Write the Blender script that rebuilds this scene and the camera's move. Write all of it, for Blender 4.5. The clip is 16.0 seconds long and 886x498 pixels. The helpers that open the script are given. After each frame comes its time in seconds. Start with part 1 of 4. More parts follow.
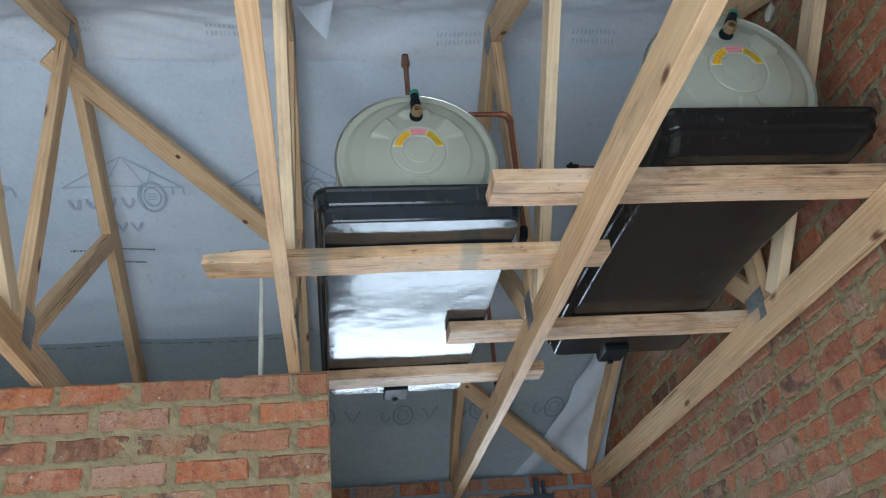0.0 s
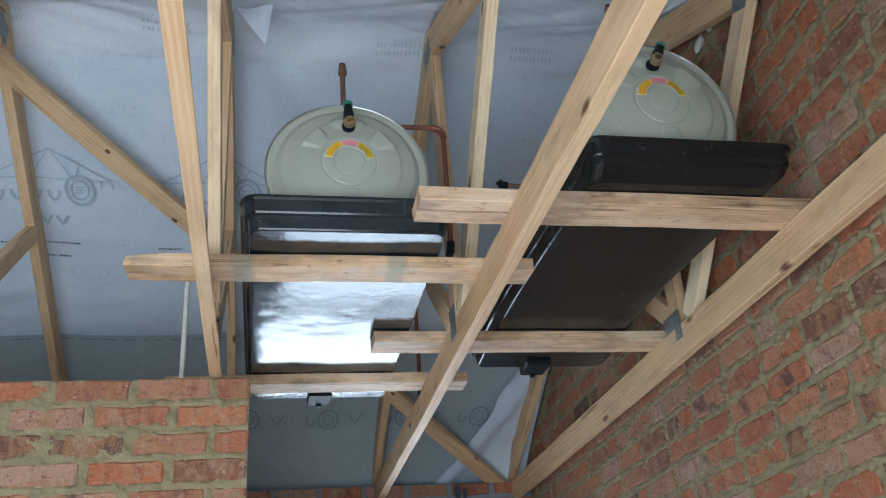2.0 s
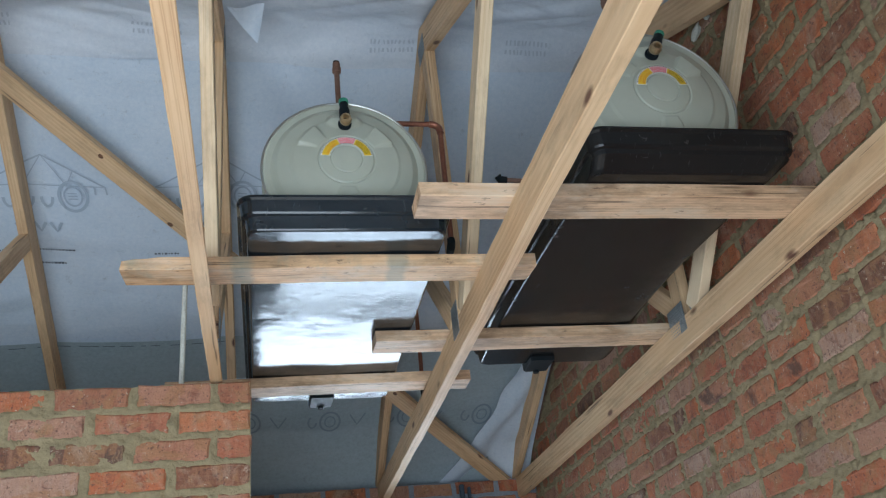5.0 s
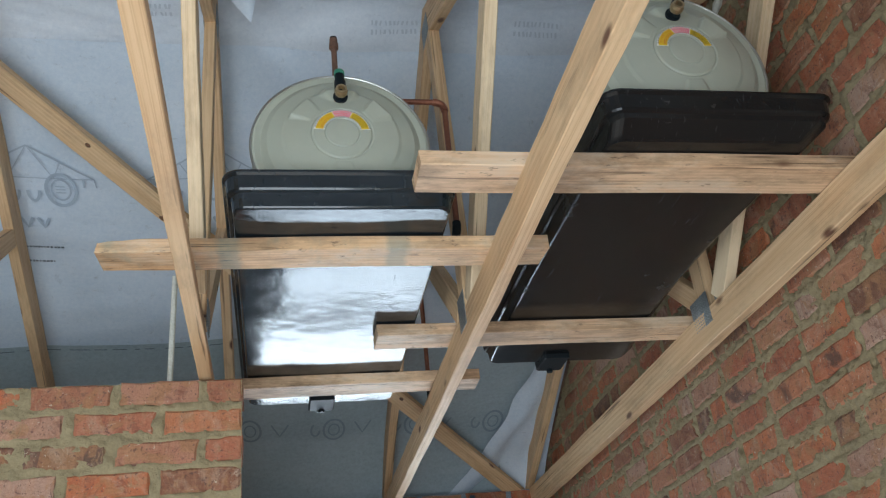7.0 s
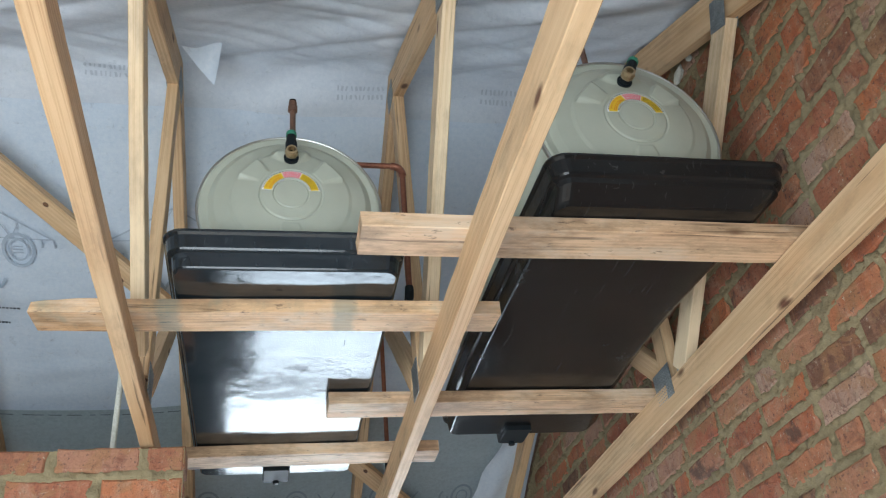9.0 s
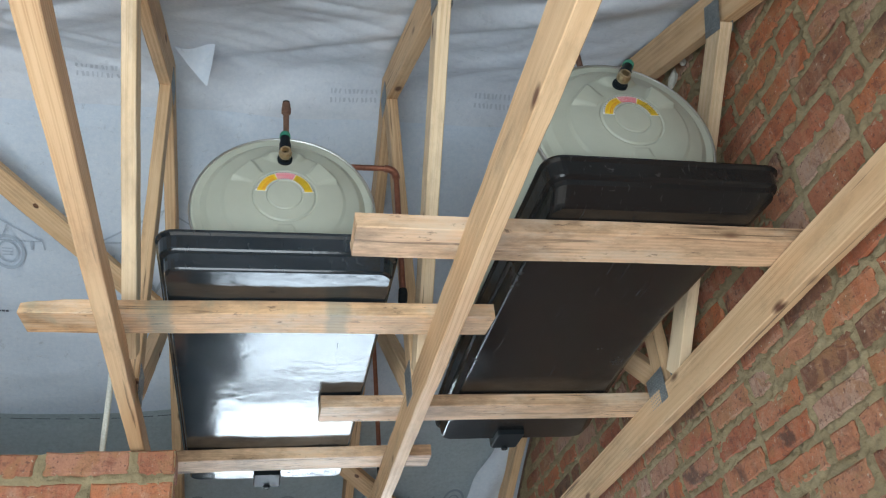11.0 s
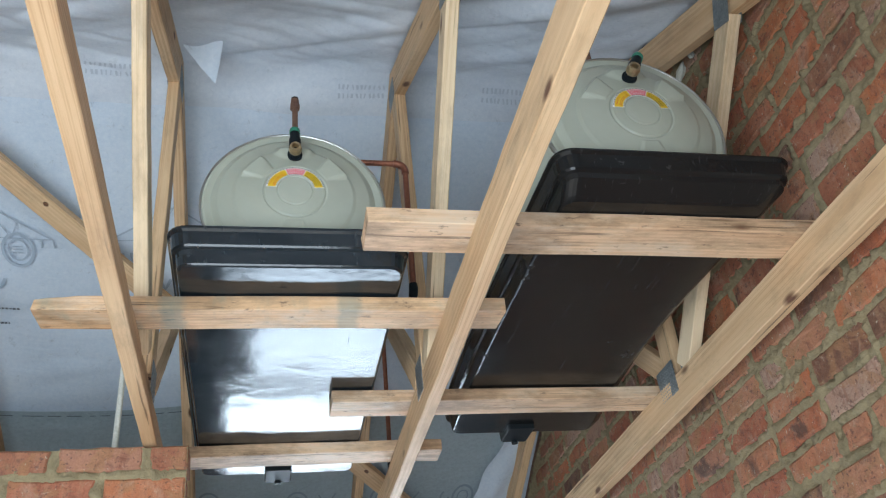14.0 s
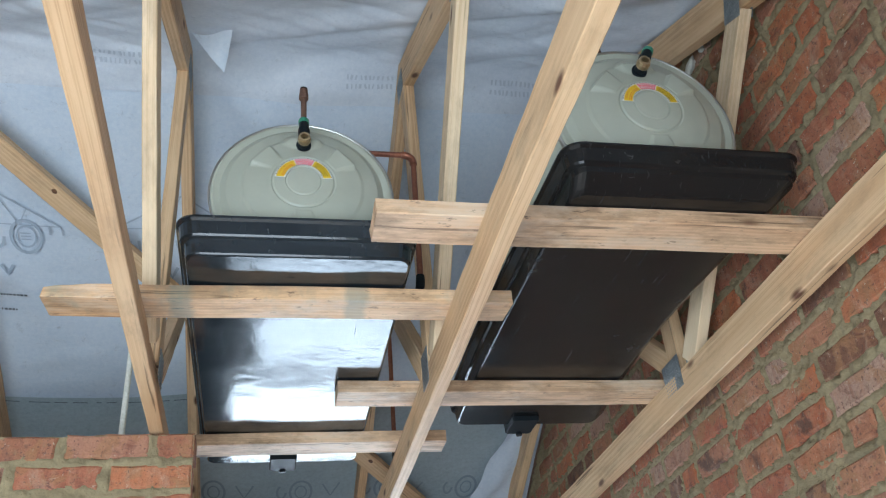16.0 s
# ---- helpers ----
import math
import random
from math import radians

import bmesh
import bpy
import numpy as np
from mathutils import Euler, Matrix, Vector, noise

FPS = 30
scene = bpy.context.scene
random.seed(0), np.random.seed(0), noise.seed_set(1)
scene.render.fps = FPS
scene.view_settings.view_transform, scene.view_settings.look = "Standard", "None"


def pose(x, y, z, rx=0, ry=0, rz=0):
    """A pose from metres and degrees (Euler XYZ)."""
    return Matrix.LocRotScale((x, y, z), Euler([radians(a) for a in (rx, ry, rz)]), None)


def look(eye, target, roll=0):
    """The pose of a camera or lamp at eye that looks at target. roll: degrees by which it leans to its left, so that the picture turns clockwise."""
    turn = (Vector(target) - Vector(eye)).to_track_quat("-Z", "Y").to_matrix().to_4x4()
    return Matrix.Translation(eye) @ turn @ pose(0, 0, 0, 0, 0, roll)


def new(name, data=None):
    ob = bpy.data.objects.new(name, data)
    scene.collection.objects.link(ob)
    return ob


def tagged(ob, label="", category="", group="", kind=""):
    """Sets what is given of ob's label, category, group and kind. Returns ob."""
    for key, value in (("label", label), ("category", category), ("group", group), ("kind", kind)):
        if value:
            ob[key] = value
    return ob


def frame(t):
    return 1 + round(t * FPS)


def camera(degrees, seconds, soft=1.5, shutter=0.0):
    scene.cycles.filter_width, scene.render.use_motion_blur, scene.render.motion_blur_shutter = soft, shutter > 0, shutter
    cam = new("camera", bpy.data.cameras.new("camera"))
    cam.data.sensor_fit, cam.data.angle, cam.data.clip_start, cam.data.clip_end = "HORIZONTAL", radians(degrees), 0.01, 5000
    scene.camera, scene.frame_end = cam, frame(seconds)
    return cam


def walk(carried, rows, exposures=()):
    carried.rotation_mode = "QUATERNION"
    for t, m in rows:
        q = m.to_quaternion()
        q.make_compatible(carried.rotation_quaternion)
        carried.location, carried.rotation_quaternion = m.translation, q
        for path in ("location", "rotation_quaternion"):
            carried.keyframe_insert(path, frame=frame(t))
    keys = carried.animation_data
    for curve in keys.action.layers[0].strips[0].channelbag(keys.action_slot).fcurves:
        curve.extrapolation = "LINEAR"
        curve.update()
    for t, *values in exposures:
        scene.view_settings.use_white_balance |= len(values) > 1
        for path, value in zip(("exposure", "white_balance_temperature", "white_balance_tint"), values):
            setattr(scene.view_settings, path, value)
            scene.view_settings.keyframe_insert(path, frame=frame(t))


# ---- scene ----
cam = camera(54.1, 16.0, 1.2)
PATH = [
    (0, (-0.204, -0.008, 1.473), (0.061, 1.74, 2.409), -5.7),
    (0.5, (-0.179, -0.019, 1.482), (0.217, 1.71, 2.407), -5.6),
    (1, (-0.174, -0.035, 1.481), (0.222, 1.691, 2.411), -4.9),
    (1.5, (-0.168, -0.048, 1.483), (0.232, 1.677, 2.413), -5.4),
    (2, (-0.167, -0.051, 1.484), (0.232, 1.675, 2.413), -5.1),
    (2.5, (-0.176, -0.049, 1.487), (0.231, 1.674, 2.419), -5.2),
    (3, (-0.175, -0.049, 1.493), (0.239, 1.671, 2.426), -5.8),
    (3.5, (-0.18, -0.043, 1.496), (0.233, 1.677, 2.429), -6.1),
    (4, (-0.19, -0.036, 1.494), (0.226, 1.683, 2.428), -6.3),
    (4.5, (-0.184, -0.032, 1.495), (0.234, 1.689, 2.425), -6.6),
    (6.8, (-0.13, 0.157, 1.503), (0.244, 1.897, 2.416), -6.8),
    (7, (-0.119, 0.187, 1.503), (0.264, 1.897, 2.465), -6.8),
    (7.5, (-0.043, 0.218, 1.511), (0.348, 1.9, 2.521), -6.6),
    (8, (-0.009, 0.221, 1.509), (0.384, 1.855, 2.592), -7.0),
    (8.5, (-0.004, 0.218, 1.505), (0.39, 1.843, 2.603), -6.7),
    (11, (-0.011, 0.235, 1.505), (0.41, 1.846, 2.614), -6.7),
    (11.5, (-0.014, 0.236, 1.505), (0.412, 1.846, 2.613), -7.0),
    (12, (-0.016, 0.24, 1.502), (0.412, 1.848, 2.612), -7.1),
    (12.5, (-0.017, 0.243, 1.502), (0.406, 1.853, 2.611), -7.0),
    (13, (-0.017, 0.241, 1.498), (0.398, 1.85, 2.612), -6.9),
    (13.5, (-0.019, 0.24, 1.501), (0.394, 1.852, 2.609), -6.9),
    (14, (-0.025, 0.238, 1.499), (0.385, 1.855, 2.603), -6.9),
    (14.5, (-0.026, 0.238, 1.501), (0.381, 1.857, 2.602), -6.6),
    (15, (-0.029, 0.235, 1.499), (0.376, 1.859, 2.594), -6.4),
    (15.5, (-0.029, 0.235, 1.501), (0.375, 1.864, 2.589), -6.3),
    (16, (-0.033, 0.235, 1.5), (0.367, 1.865, 2.587), -6.0),
]
walk(cam, [(t, look(eye, target, roll)) for t, eye, target, roll in PATH], [(0, 0.15, 6120, 10), (0.5, 0.20, 6020, 10), (4.7, 0.19, 6020, 10), (7.5, 0.24, 6420, 10), (8.3, 0.45, 6430, 10), (8.7, 0.51, 6440, 10), (11, 0.52, 6480, 10), (16, 0.53, 6080, 10)])

# ---- world and light ----
world = bpy.data.worlds.new("world")
scene.world = world
world.use_nodes = True
wn = world.node_tree
sky = wn.nodes.new("ShaderNodeTexSky")
sky.sky_type = "NISHITA"
sky.sun_disc = False
sky.sun_elevation = radians(48)
sky.sun_rotation = radians(192)
wn.links.new(sky.outputs[0], wn.nodes["Background"].inputs[0])
wn.nodes["Background"].inputs[1].default_value = 0.15
sun = new("sun", bpy.data.lights.new("sun", "SUN"))
sun.data.energy, sun.data.angle, sun.data.color = 4.4, radians(0.5), (1, 0.95, 0.88)
sun.matrix_world = look((-2, -9, 10), (0, 0, 0))


def opening_light(name, eye, target, sx, sy, watts, colour, spread=180):
    lamp = new(name, bpy.data.lights.new(name, "AREA"))
    lamp.data.shape, lamp.data.size, lamp.data.size_y = "RECTANGLE", sx, sy
    lamp.data.energy, lamp.data.color = watts, colour
    lamp.matrix_world = look(eye, target)
    lamp.data.spread = radians(spread)
    return lamp


# Area lamp for daylight through an unseen doorway, sited to suit the shading.
opening_light("unseen_doorway_daylight", (-1.15, -0.42, 1.05), (-0.75, 2, 1.75), 3.1, 1.9, 92, (0.78, 0.905, 1.0))
opening_light("window_daylight", (0.355, 4.80, 1.44), (0.355, 2, 1.9), 1.17, 1.34, 13, (0.72, 0.87, 1.0), 105)


# ---- materials ----
def material(name, colour=(0.5, 0.5, 0.5), rough=0.6, metal=0.0):
    m = bpy.data.materials.new(name)
    m.use_nodes = True
    b = m.node_tree.nodes["Principled BSDF"]
    b.inputs["Base Color"].default_value = (*colour, 1)
    b.inputs["Roughness"].default_value = rough
    b.inputs["Metallic"].default_value = metal
    return m, m.node_tree, b


def node(nt, kind, **values):
    n = nt.nodes.new(kind)
    for key, v in values.items():
        n.inputs[key].default_value = v
    return n


def coords(nt, scale=(1, 1, 1), shift=True):
    tc = nt.nodes.new("ShaderNodeTexCoord")
    mp = nt.nodes.new("ShaderNodeMapping")
    mp.inputs["Scale"].default_value = scale
    nt.links.new(tc.outputs["Object"], mp.inputs["Vector"])
    if shift:
        oi = nt.nodes.new("ShaderNodeObjectInfo")
        mul = nt.nodes.new("ShaderNodeMath")
        mul.operation = "MULTIPLY"
        mul.inputs[1].default_value = 37.0
        nt.links.new(oi.outputs["Random"], mul.inputs[0])
        nt.links.new(mul.outputs[0], mp.inputs["Location"])
    return mp.outputs["Vector"]


def noise_tex(nt, vec, scale, detail=6, rough=0.6, distortion=0.0):
    n = node(nt, "ShaderNodeTexNoise", Scale=scale, Detail=detail, Roughness=rough, Distortion=distortion)
    nt.links.new(vec, n.inputs["Vector"])
    return n.outputs["Fac"]


def ramp(nt, fac, stops):
    r = nt.nodes.new("ShaderNodeValToRGB")
    while len(r.color_ramp.elements) < len(stops):
        r.color_ramp.elements.new(0.5)
    for e, (p, c) in zip(r.color_ramp.elements, stops):
        e.position = p
        e.color = (*c, 1) if len(c) == 3 else c
    nt.links.new(fac, r.inputs[0])
    return r.outputs[0]


def mix(nt, fac, a, b, mode="MIX"):
    n = nt.nodes.new("ShaderNodeMix")
    n.data_type, n.blend_type = "RGBA", mode
    for sock, v in ((n.inputs[0], fac), (n.inputs[6], a), (n.inputs[7], b)):
        if isinstance(v, (int, float)):
            sock.default_value = v
        elif isinstance(v, tuple):
            sock.default_value = (*v, 1)
        else:
            nt.links.new(v, sock)
    return n.outputs[2]


def bump(nt, b, height, strength, distance, under=None):
    n = node(nt, "ShaderNodeBump", Strength=strength, Distance=distance)
    nt.links.new(height, n.inputs["Height"])
    if under is not None:
        nt.links.new(under, n.inputs["Normal"])
    nt.links.new(n.outputs[0], b.inputs["Normal"])
    return n.outputs[0]


G = (0, 0, 0)
W = (1, 1, 1)


def wood_material(name, light, mid, dark, weathered=0.0):
    m, nt, b = material(name, mid, 0.62)
    warp = noise_tex(nt, coords(nt, (1.2, 17, 17)), 1.6, 3, 0.5, 0.6)
    rings = nt.nodes.new("ShaderNodeTexWave")
    rings.wave_type, rings.bands_direction = "BANDS", "Y"
    rings.inputs["Scale"].default_value = 1.0
    rings.inputs["Distortion"].default_value = 6.5
    rings.inputs["Detail"].default_value = 3.0
    rings.inputs["Detail Scale"].default_value = 0.6
    turned = coords(nt, (1.5, 30, 30))
    turned.node.inputs["Rotation"].default_value = (0.65, 0, 0)
    nt.links.new(turned, rings.inputs["Vector"])
    grain = noise_tex(nt, coords(nt, (7, 210, 210)), 1.0, 4, 0.7)
    line = ramp(nt, rings.outputs["Fac"], [(0.36, G), (0.90, (0.62 - weathered,) * 3), (1.0, (0.1, 0.1, 0.1))])
    base = mix(nt, ramp(nt, warp, [(0.3, G), (0.7, W)]), mid, light)
    faint = nt.nodes.new("ShaderNodeMath")
    faint.operation = "MULTIPLY"
    nt.links.new(line, faint.inputs[0])
    nt.links.new(ramp(nt, noise_tex(nt, coords(nt, (1.8, 9, 9)), 1.0, 3, 0.5), [(0.36, (0.12, 0.12, 0.12)), (0.62, W)]), faint.inputs[1])
    base = mix(nt, faint.outputs[0], base, dark)
    base = mix(nt, ramp(nt, grain, [(0.5, G), (0.8, (0.35, 0.35, 0.35))]), base, dark)
    # drying splits along the grain
    split = noise_tex(nt, coords(nt, (1.6, 60, 60)), 1.0, 3, 0.55, 0.3)
    base = mix(nt, ramp(nt, split, [(0.64 - weathered * 0.15, G), (0.70 - weathered * 0.15, (0.8, 0.8, 0.8))]), base, (0.13, 0.07, 0.035))
    # knots
    vor = nt.nodes.new("ShaderNodeTexVoronoi")
    vor.inputs["Scale"].default_value = 1.0
    vor.inputs["Randomness"].default_value = 1.0
    nt.links.new(coords(nt, (3.6, 9, 9)), vor.inputs["Vector"])
    knot = ramp(nt, vor.outputs["Distance"], [(0.06, W), (0.13, G)])
    base = mix(nt, knot, base, (0.12, 0.045, 0.02))
    stain = noise_tex(nt, coords(nt, (4.0, 12, 12)), 1.0, 7, 0.72)
    base = mix(nt, ramp(nt, stain, [(0.50 - weathered * 0.2, G), (0.72 - weathered * 0.35, (0.5 + weathered, 0.5 + weathered, 0.5 + weathered))]), base, (0.24, 0.155, 0.088))
    if weathered:
        pale = noise_tex(nt, coords(nt, (3.0, 8, 8)), 1.3, 6, 0.7)
        base = mix(nt, ramp(nt, pale, [(0.50, G), (0.68, (0.6, 0.6, 0.6))]), base, (0.62, 0.52, 0.40))
        specks = noise_tex(nt, coords(nt, (22, 60, 60)), 1.0, 4, 0.7)
        base = mix(nt, ramp(nt, specks, [(0.61, G), (0.70, (0.8, 0.8, 0.8))]), base, (0.10, 0.06, 0.04))
    nt.links.new(base, b.inputs["Base Color"])
    n1 = bump(nt, b, grain, 0.25, 0.002)
    bump(nt, b, warp, 0.2, 0.004, n1)
    return m


WOOD = wood_material("truss_pine", (0.72, 0.515, 0.305), (0.60, 0.385, 0.21), (0.40, 0.21, 0.095))
WOOD_PALE = wood_material("pale_pine", (0.78, 0.63, 0.43), (0.70, 0.52, 0.32), (0.54, 0.36, 0.19))
WOOD_OLD = wood_material("rough_sawn_pine", (0.73, 0.51, 0.32), (0.62, 0.395, 0.235), (0.32, 0.17, 0.09), 0.27)


def paint_stain(m, colour, smears):
    """Faint paint over the timber and a few denser smears at the given places along it."""
    nt = m.node_tree
    b = nt.nodes["Principled BSDF"]
    src = b.inputs["Base Color"].links[0].from_socket
    f = noise_tex(nt, coords(nt, (7, 3, 3)), 1.3, 4, 0.6)
    src = mix(nt, ramp(nt, f, [(0.56, G), (0.68, (0.45, 0.45, 0.45))]), src, colour)
    xyz = nt.nodes.new("ShaderNodeSeparateXYZ")
    nt.links.new(coords(nt, shift=False), xyz.inputs[0])
    ragged = noise_tex(nt, coords(nt, (30, 34, 34)), 1.0, 5, 0.7)
    for at in smears:
        off = nt.nodes.new("ShaderNodeMath")
        off.operation = "SUBTRACT"
        off.inputs[1].default_value = at
        nt.links.new(xyz.outputs[0], off.inputs[0])
        far = nt.nodes.new("ShaderNodeMath")
        far.operation = "ABSOLUTE"
        nt.links.new(off.outputs[0], far.inputs[0])
        wide = nt.nodes.new("ShaderNodeMath")
        wide.operation = "MULTIPLY_ADD"
        wide.inputs[1].default_value = -0.036
        nt.links.new(ragged, wide.inputs[0])
        nt.links.new(far.outputs[0], wide.inputs[2])
        src = mix(nt, ramp(nt, wide.outputs[0], [(0.0, (0.42, 0.42, 0.42)), (0.016, G)]), src, (0.09, 0.19, 0.18))
    nt.links.new(src, b.inputs["Base Color"])


WOOD_STAINED = wood_material("green_stained_pine", (0.73, 0.50, 0.29), (0.64, 0.39, 0.21), (0.33, 0.17, 0.08), 0.2)
paint_stain(WOOD_STAINED, (0.17, 0.24, 0.19), (0.302, 0.713))


def brick_material():
    m, nt, b = material("clay_brick", (0.4, 0.13, 0.08), 0.85)
    oi = nt.nodes.new("ShaderNodeObjectInfo")
    geo = nt.nodes.new("ShaderNodeNewGeometry")
    add = nt.nodes.new("ShaderNodeMath")
    add.operation = "ADD"
    fr = nt.nodes.new("ShaderNodeMath")
    fr.operation = "FRACT"
    nt.links.new(oi.outputs["Random"], add.inputs[0])
    nt.links.new(geo.outputs["Random Per Island"], add.inputs[1])
    nt.links.new(add.outputs[0], fr.inputs[0])
    base = ramp(nt, fr.outputs[0], [(0.0, (0.44, 0.14, 0.065)), (0.2, (0.49, 0.17, 0.07)), (0.38, (0.46, 0.225, 0.135)), (0.5, (0.39, 0.12, 0.062)),
                                    (0.60, (0.42, 0.20, 0.13)), (0.70, (0.44, 0.325, 0.265)), (0.8, (0.36, 0.15, 0.09)), (0.9, (0.21, 0.095, 0.055)), (0.96, (0.105, 0.072, 0.058)), (1.0, (0.38, 0.12, 0.06))])
    v = coords(nt)
    blotch = noise_tex(nt, v, 24, 6, 0.7)
    base = mix(nt, ramp(nt, blotch, [(0.45, G), (0.75, (0.75, 0.75, 0.75))]), base, mix(nt, 0.5, base, (0.46, 0.27, 0.17)))
    dark = noise_tex(nt, v, 17, 7, 0.75, 1.0)
    base = mix(nt, ramp(nt, dark, [(0.52, G), (0.66, (0.75, 0.75, 0.75))]), base, (0.17, 0.075, 0.055))
    # firing bands across the brick, pale and dark
    band = noise_tex(nt, coords(nt, (34, 5, 7)), 1.0, 3, 0.6, 0.5)
    base = mix(nt, ramp(nt, band, [(0.52, G), (0.62, (0.28, 0.28, 0.28))]), base, (0.50, 0.27, 0.17))
    base = mix(nt, ramp(nt, band, [(0.36, (0.35, 0.35, 0.35)), (0.44, G)]), base, (0.25, 0.09, 0.05))
    burnt = noise_tex(nt, v, 6.5, 4, 0.6, 0.6)
    base = mix(nt, ramp(nt, burnt, [(0.63, G), (0.70, (0.8, 0.8, 0.8))]), base, (0.08, 0.056, 0.046))
    # washes of thin mortar trowelled over the face
    wash = noise_tex(nt, v, 10.5, 5, 0.62, 0.7)
    base = mix(nt, ramp(nt, wash, [(0.53, G), (0.57, (0.55, 0.55, 0.55)), (0.72, (0.8, 0.8, 0.8))]), base, (0.37, 0.20, 0.10))
    smear = noise_tex(nt, v, 19, 8, 0.78, 1.2)
    base = mix(nt, ramp(nt, smear, [(0.56, G), (0.66, (0.7, 0.7, 0.7))]), base, (0.33, 0.24, 0.14))
    lime = noise_tex(nt, coords(nt, (7, 7, 7)), 1.0, 7, 0.72, 0.8)
    base = mix(nt, ramp(nt, lime, [(0.54, G), (0.68, (0.55, 0.55, 0.55))]), base, (0.52, 0.40, 0.31))
    chalk = noise_tex(nt, v, 33, 6, 0.8, 0.5)
    base = mix(nt, ramp(nt, chalk, [(0.60, G), (0.68, (0.7, 0.7, 0.7))]), base, (0.56, 0.47, 0.39))
    base = mix(nt, 1.0, base, (0.85, 0.78, 0.72), "MULTIPLY")
    fine = noise_tex(nt, v, 160, 4, 0.7)
    base = mix(nt, 0.18, base, ramp(nt, fine, [(0.3, (0.1, 0.1, 0.1)), (0.7, (0.9, 0.9, 0.9))]), "OVERLAY")
    fleck = noise_tex(nt, v, 62, 4, 0.65, 0.3)
    base = mix(nt, ramp(nt, fleck, [(0.66, G), (0.70, (0.8, 0.8, 0.8))]), base, (0.55, 0.48, 0.36))
    pits = noise_tex(nt, v, 95, 3, 0.6)
    base = mix(nt, ramp(nt, pits, [(0.34, (0.7, 0.7, 0.7)), (0.40, G)]), base, (0.10, 0.05, 0.04))
    nt.links.new(base, b.inputs["Base Color"])
    n1 = bump(nt, b, fine, 0.5, 0.004)
    n2 = bump(nt, b, blotch, 0.5, 0.01, n1)
    bump(nt, b, wash, 0.5, 0.012, n2)
    return m


def rough_material(name, a, c, scale, rough, strength, distance, fine_scale=140, grit=0.3):
    m, nt, b = material(name, a, rough)
    v = coords(nt, shift=False)
    big = noise_tex(nt, v, scale, 6, 0.6)
    fine = noise_tex(nt, v, fine_scale, 4, 0.7)
    base = mix(nt, ramp(nt, big, [(0.3, G), (0.7, W)]), a, c)
    base = mix(nt, grit, base, ramp(nt, fine, [(0.3, (0.15, 0.15, 0.15)), (0.7, (0.85, 0.85, 0.85))]), "OVERLAY")
    nt.links.new(base, b.inputs["Base Color"])
    n1 = bump(nt, b, fine, strength, distance)
    bump(nt, b, noise_tex(nt, v, 28, 5, 0.65), strength, distance * 4, n1)
    return m


BRICK = brick_material()
MORTAR = rough_material("cement_mortar", (0.205, 0.165, 0.092), (0.31, 0.252, 0.145), 12, 0.95, 0.6, 0.005, 90, 0.14)
RENDER = rough_material("grey_cement_render", (0.17, 0.20, 0.235), (0.22, 0.25, 0.285), 5, 0.92, 0.4, 0.004)
CONCRETE = rough_material("concrete_floor", (0.50, 0.49, 0.46), (0.60, 0.585, 0.55), 2, 0.9, 0.4, 0.004)
GROUND = rough_material("pale_ground", (0.33, 0.28, 0.21), (0.42, 0.37, 0.28), 0.7, 0.95, 0.5, 0.01)
ROOFING = rough_material("unseen_roof_slab", (0.25, 0.14, 0.10), (0.30, 0.18, 0.13), 3, 0.85, 0.4, 0.005)


def membrane_material(name, low, high, streaky):
    m, nt, b = material(name, low, 0.5)
    v = coords(nt, shift=False)
    big = noise_tex(nt, v, 2.2, 5, 0.6)
    mott = noise_tex(nt, v, 60, 5, 0.75)
    streak = noise_tex(nt, coords(nt, (3, 11, 11), False), 1.0, 5, 0.6, 0.8)
    base = mix(nt, ramp(nt, big, [(0.3, G), (0.7, W)]), low, high)
    spots = noise_tex(nt, v, 24, 6, 0.8, 0.6)
    base = mix(nt, ramp(nt, spots, [(0.58, G), (0.72, (0.5, 0.5, 0.5))]), base, (0.30, 0.33, 0.37))
    base = mix(nt, 0.22, base, ramp(nt, mott, [(0.3, (0.2, 0.2, 0.2)), (0.7, (0.8, 0.8, 0.8))]), "OVERLAY")
    base = mix(nt, ramp(nt, streak, [(0.5, G), (0.8, (streaky,) * 3)]), base, (0.64, 0.68, 0.73))
    nt.links.new(base, b.inputs["Base Color"])
    n1 = bump(nt, b, mott, 0.15, 0.002)
    bump(nt, b, streak, 0.16, 0.02, n1)
    return m


MEMBRANE = membrane_material("roof_underlay", (0.53, 0.615, 0.715), (0.62, 0.695, 0.785), 0.12)
MEMBRANE_OLD = membrane_material("greyed_roof_underlay", (0.55, 0.60, 0.67), (0.65, 0.695, 0.755), 0.15)
# Eaves strip: a slightly greener tone, with the eaves' dimness darkened into its colour.
MEMBRANE_SHADED = membrane_material("shaded_eaves_underlay", (0.315, 0.39, 0.43), (0.395, 0.475, 0.515), 0.15)
INK = material("faded_blue_print", (0.385, 0.46, 0.55), 0.6)[0]
# Print of the eaves strip, darkened along with it.
INK_EAVES = material("shaded_blue_print", (0.24, 0.30, 0.345), 0.6)[0]
INK_FAINT = material("faint_blue_print", (0.46, 0.505, 0.57), 0.6)[0]
INK_DARK = material("dark_print", (0.10, 0.12, 0.15), 0.6)[0]


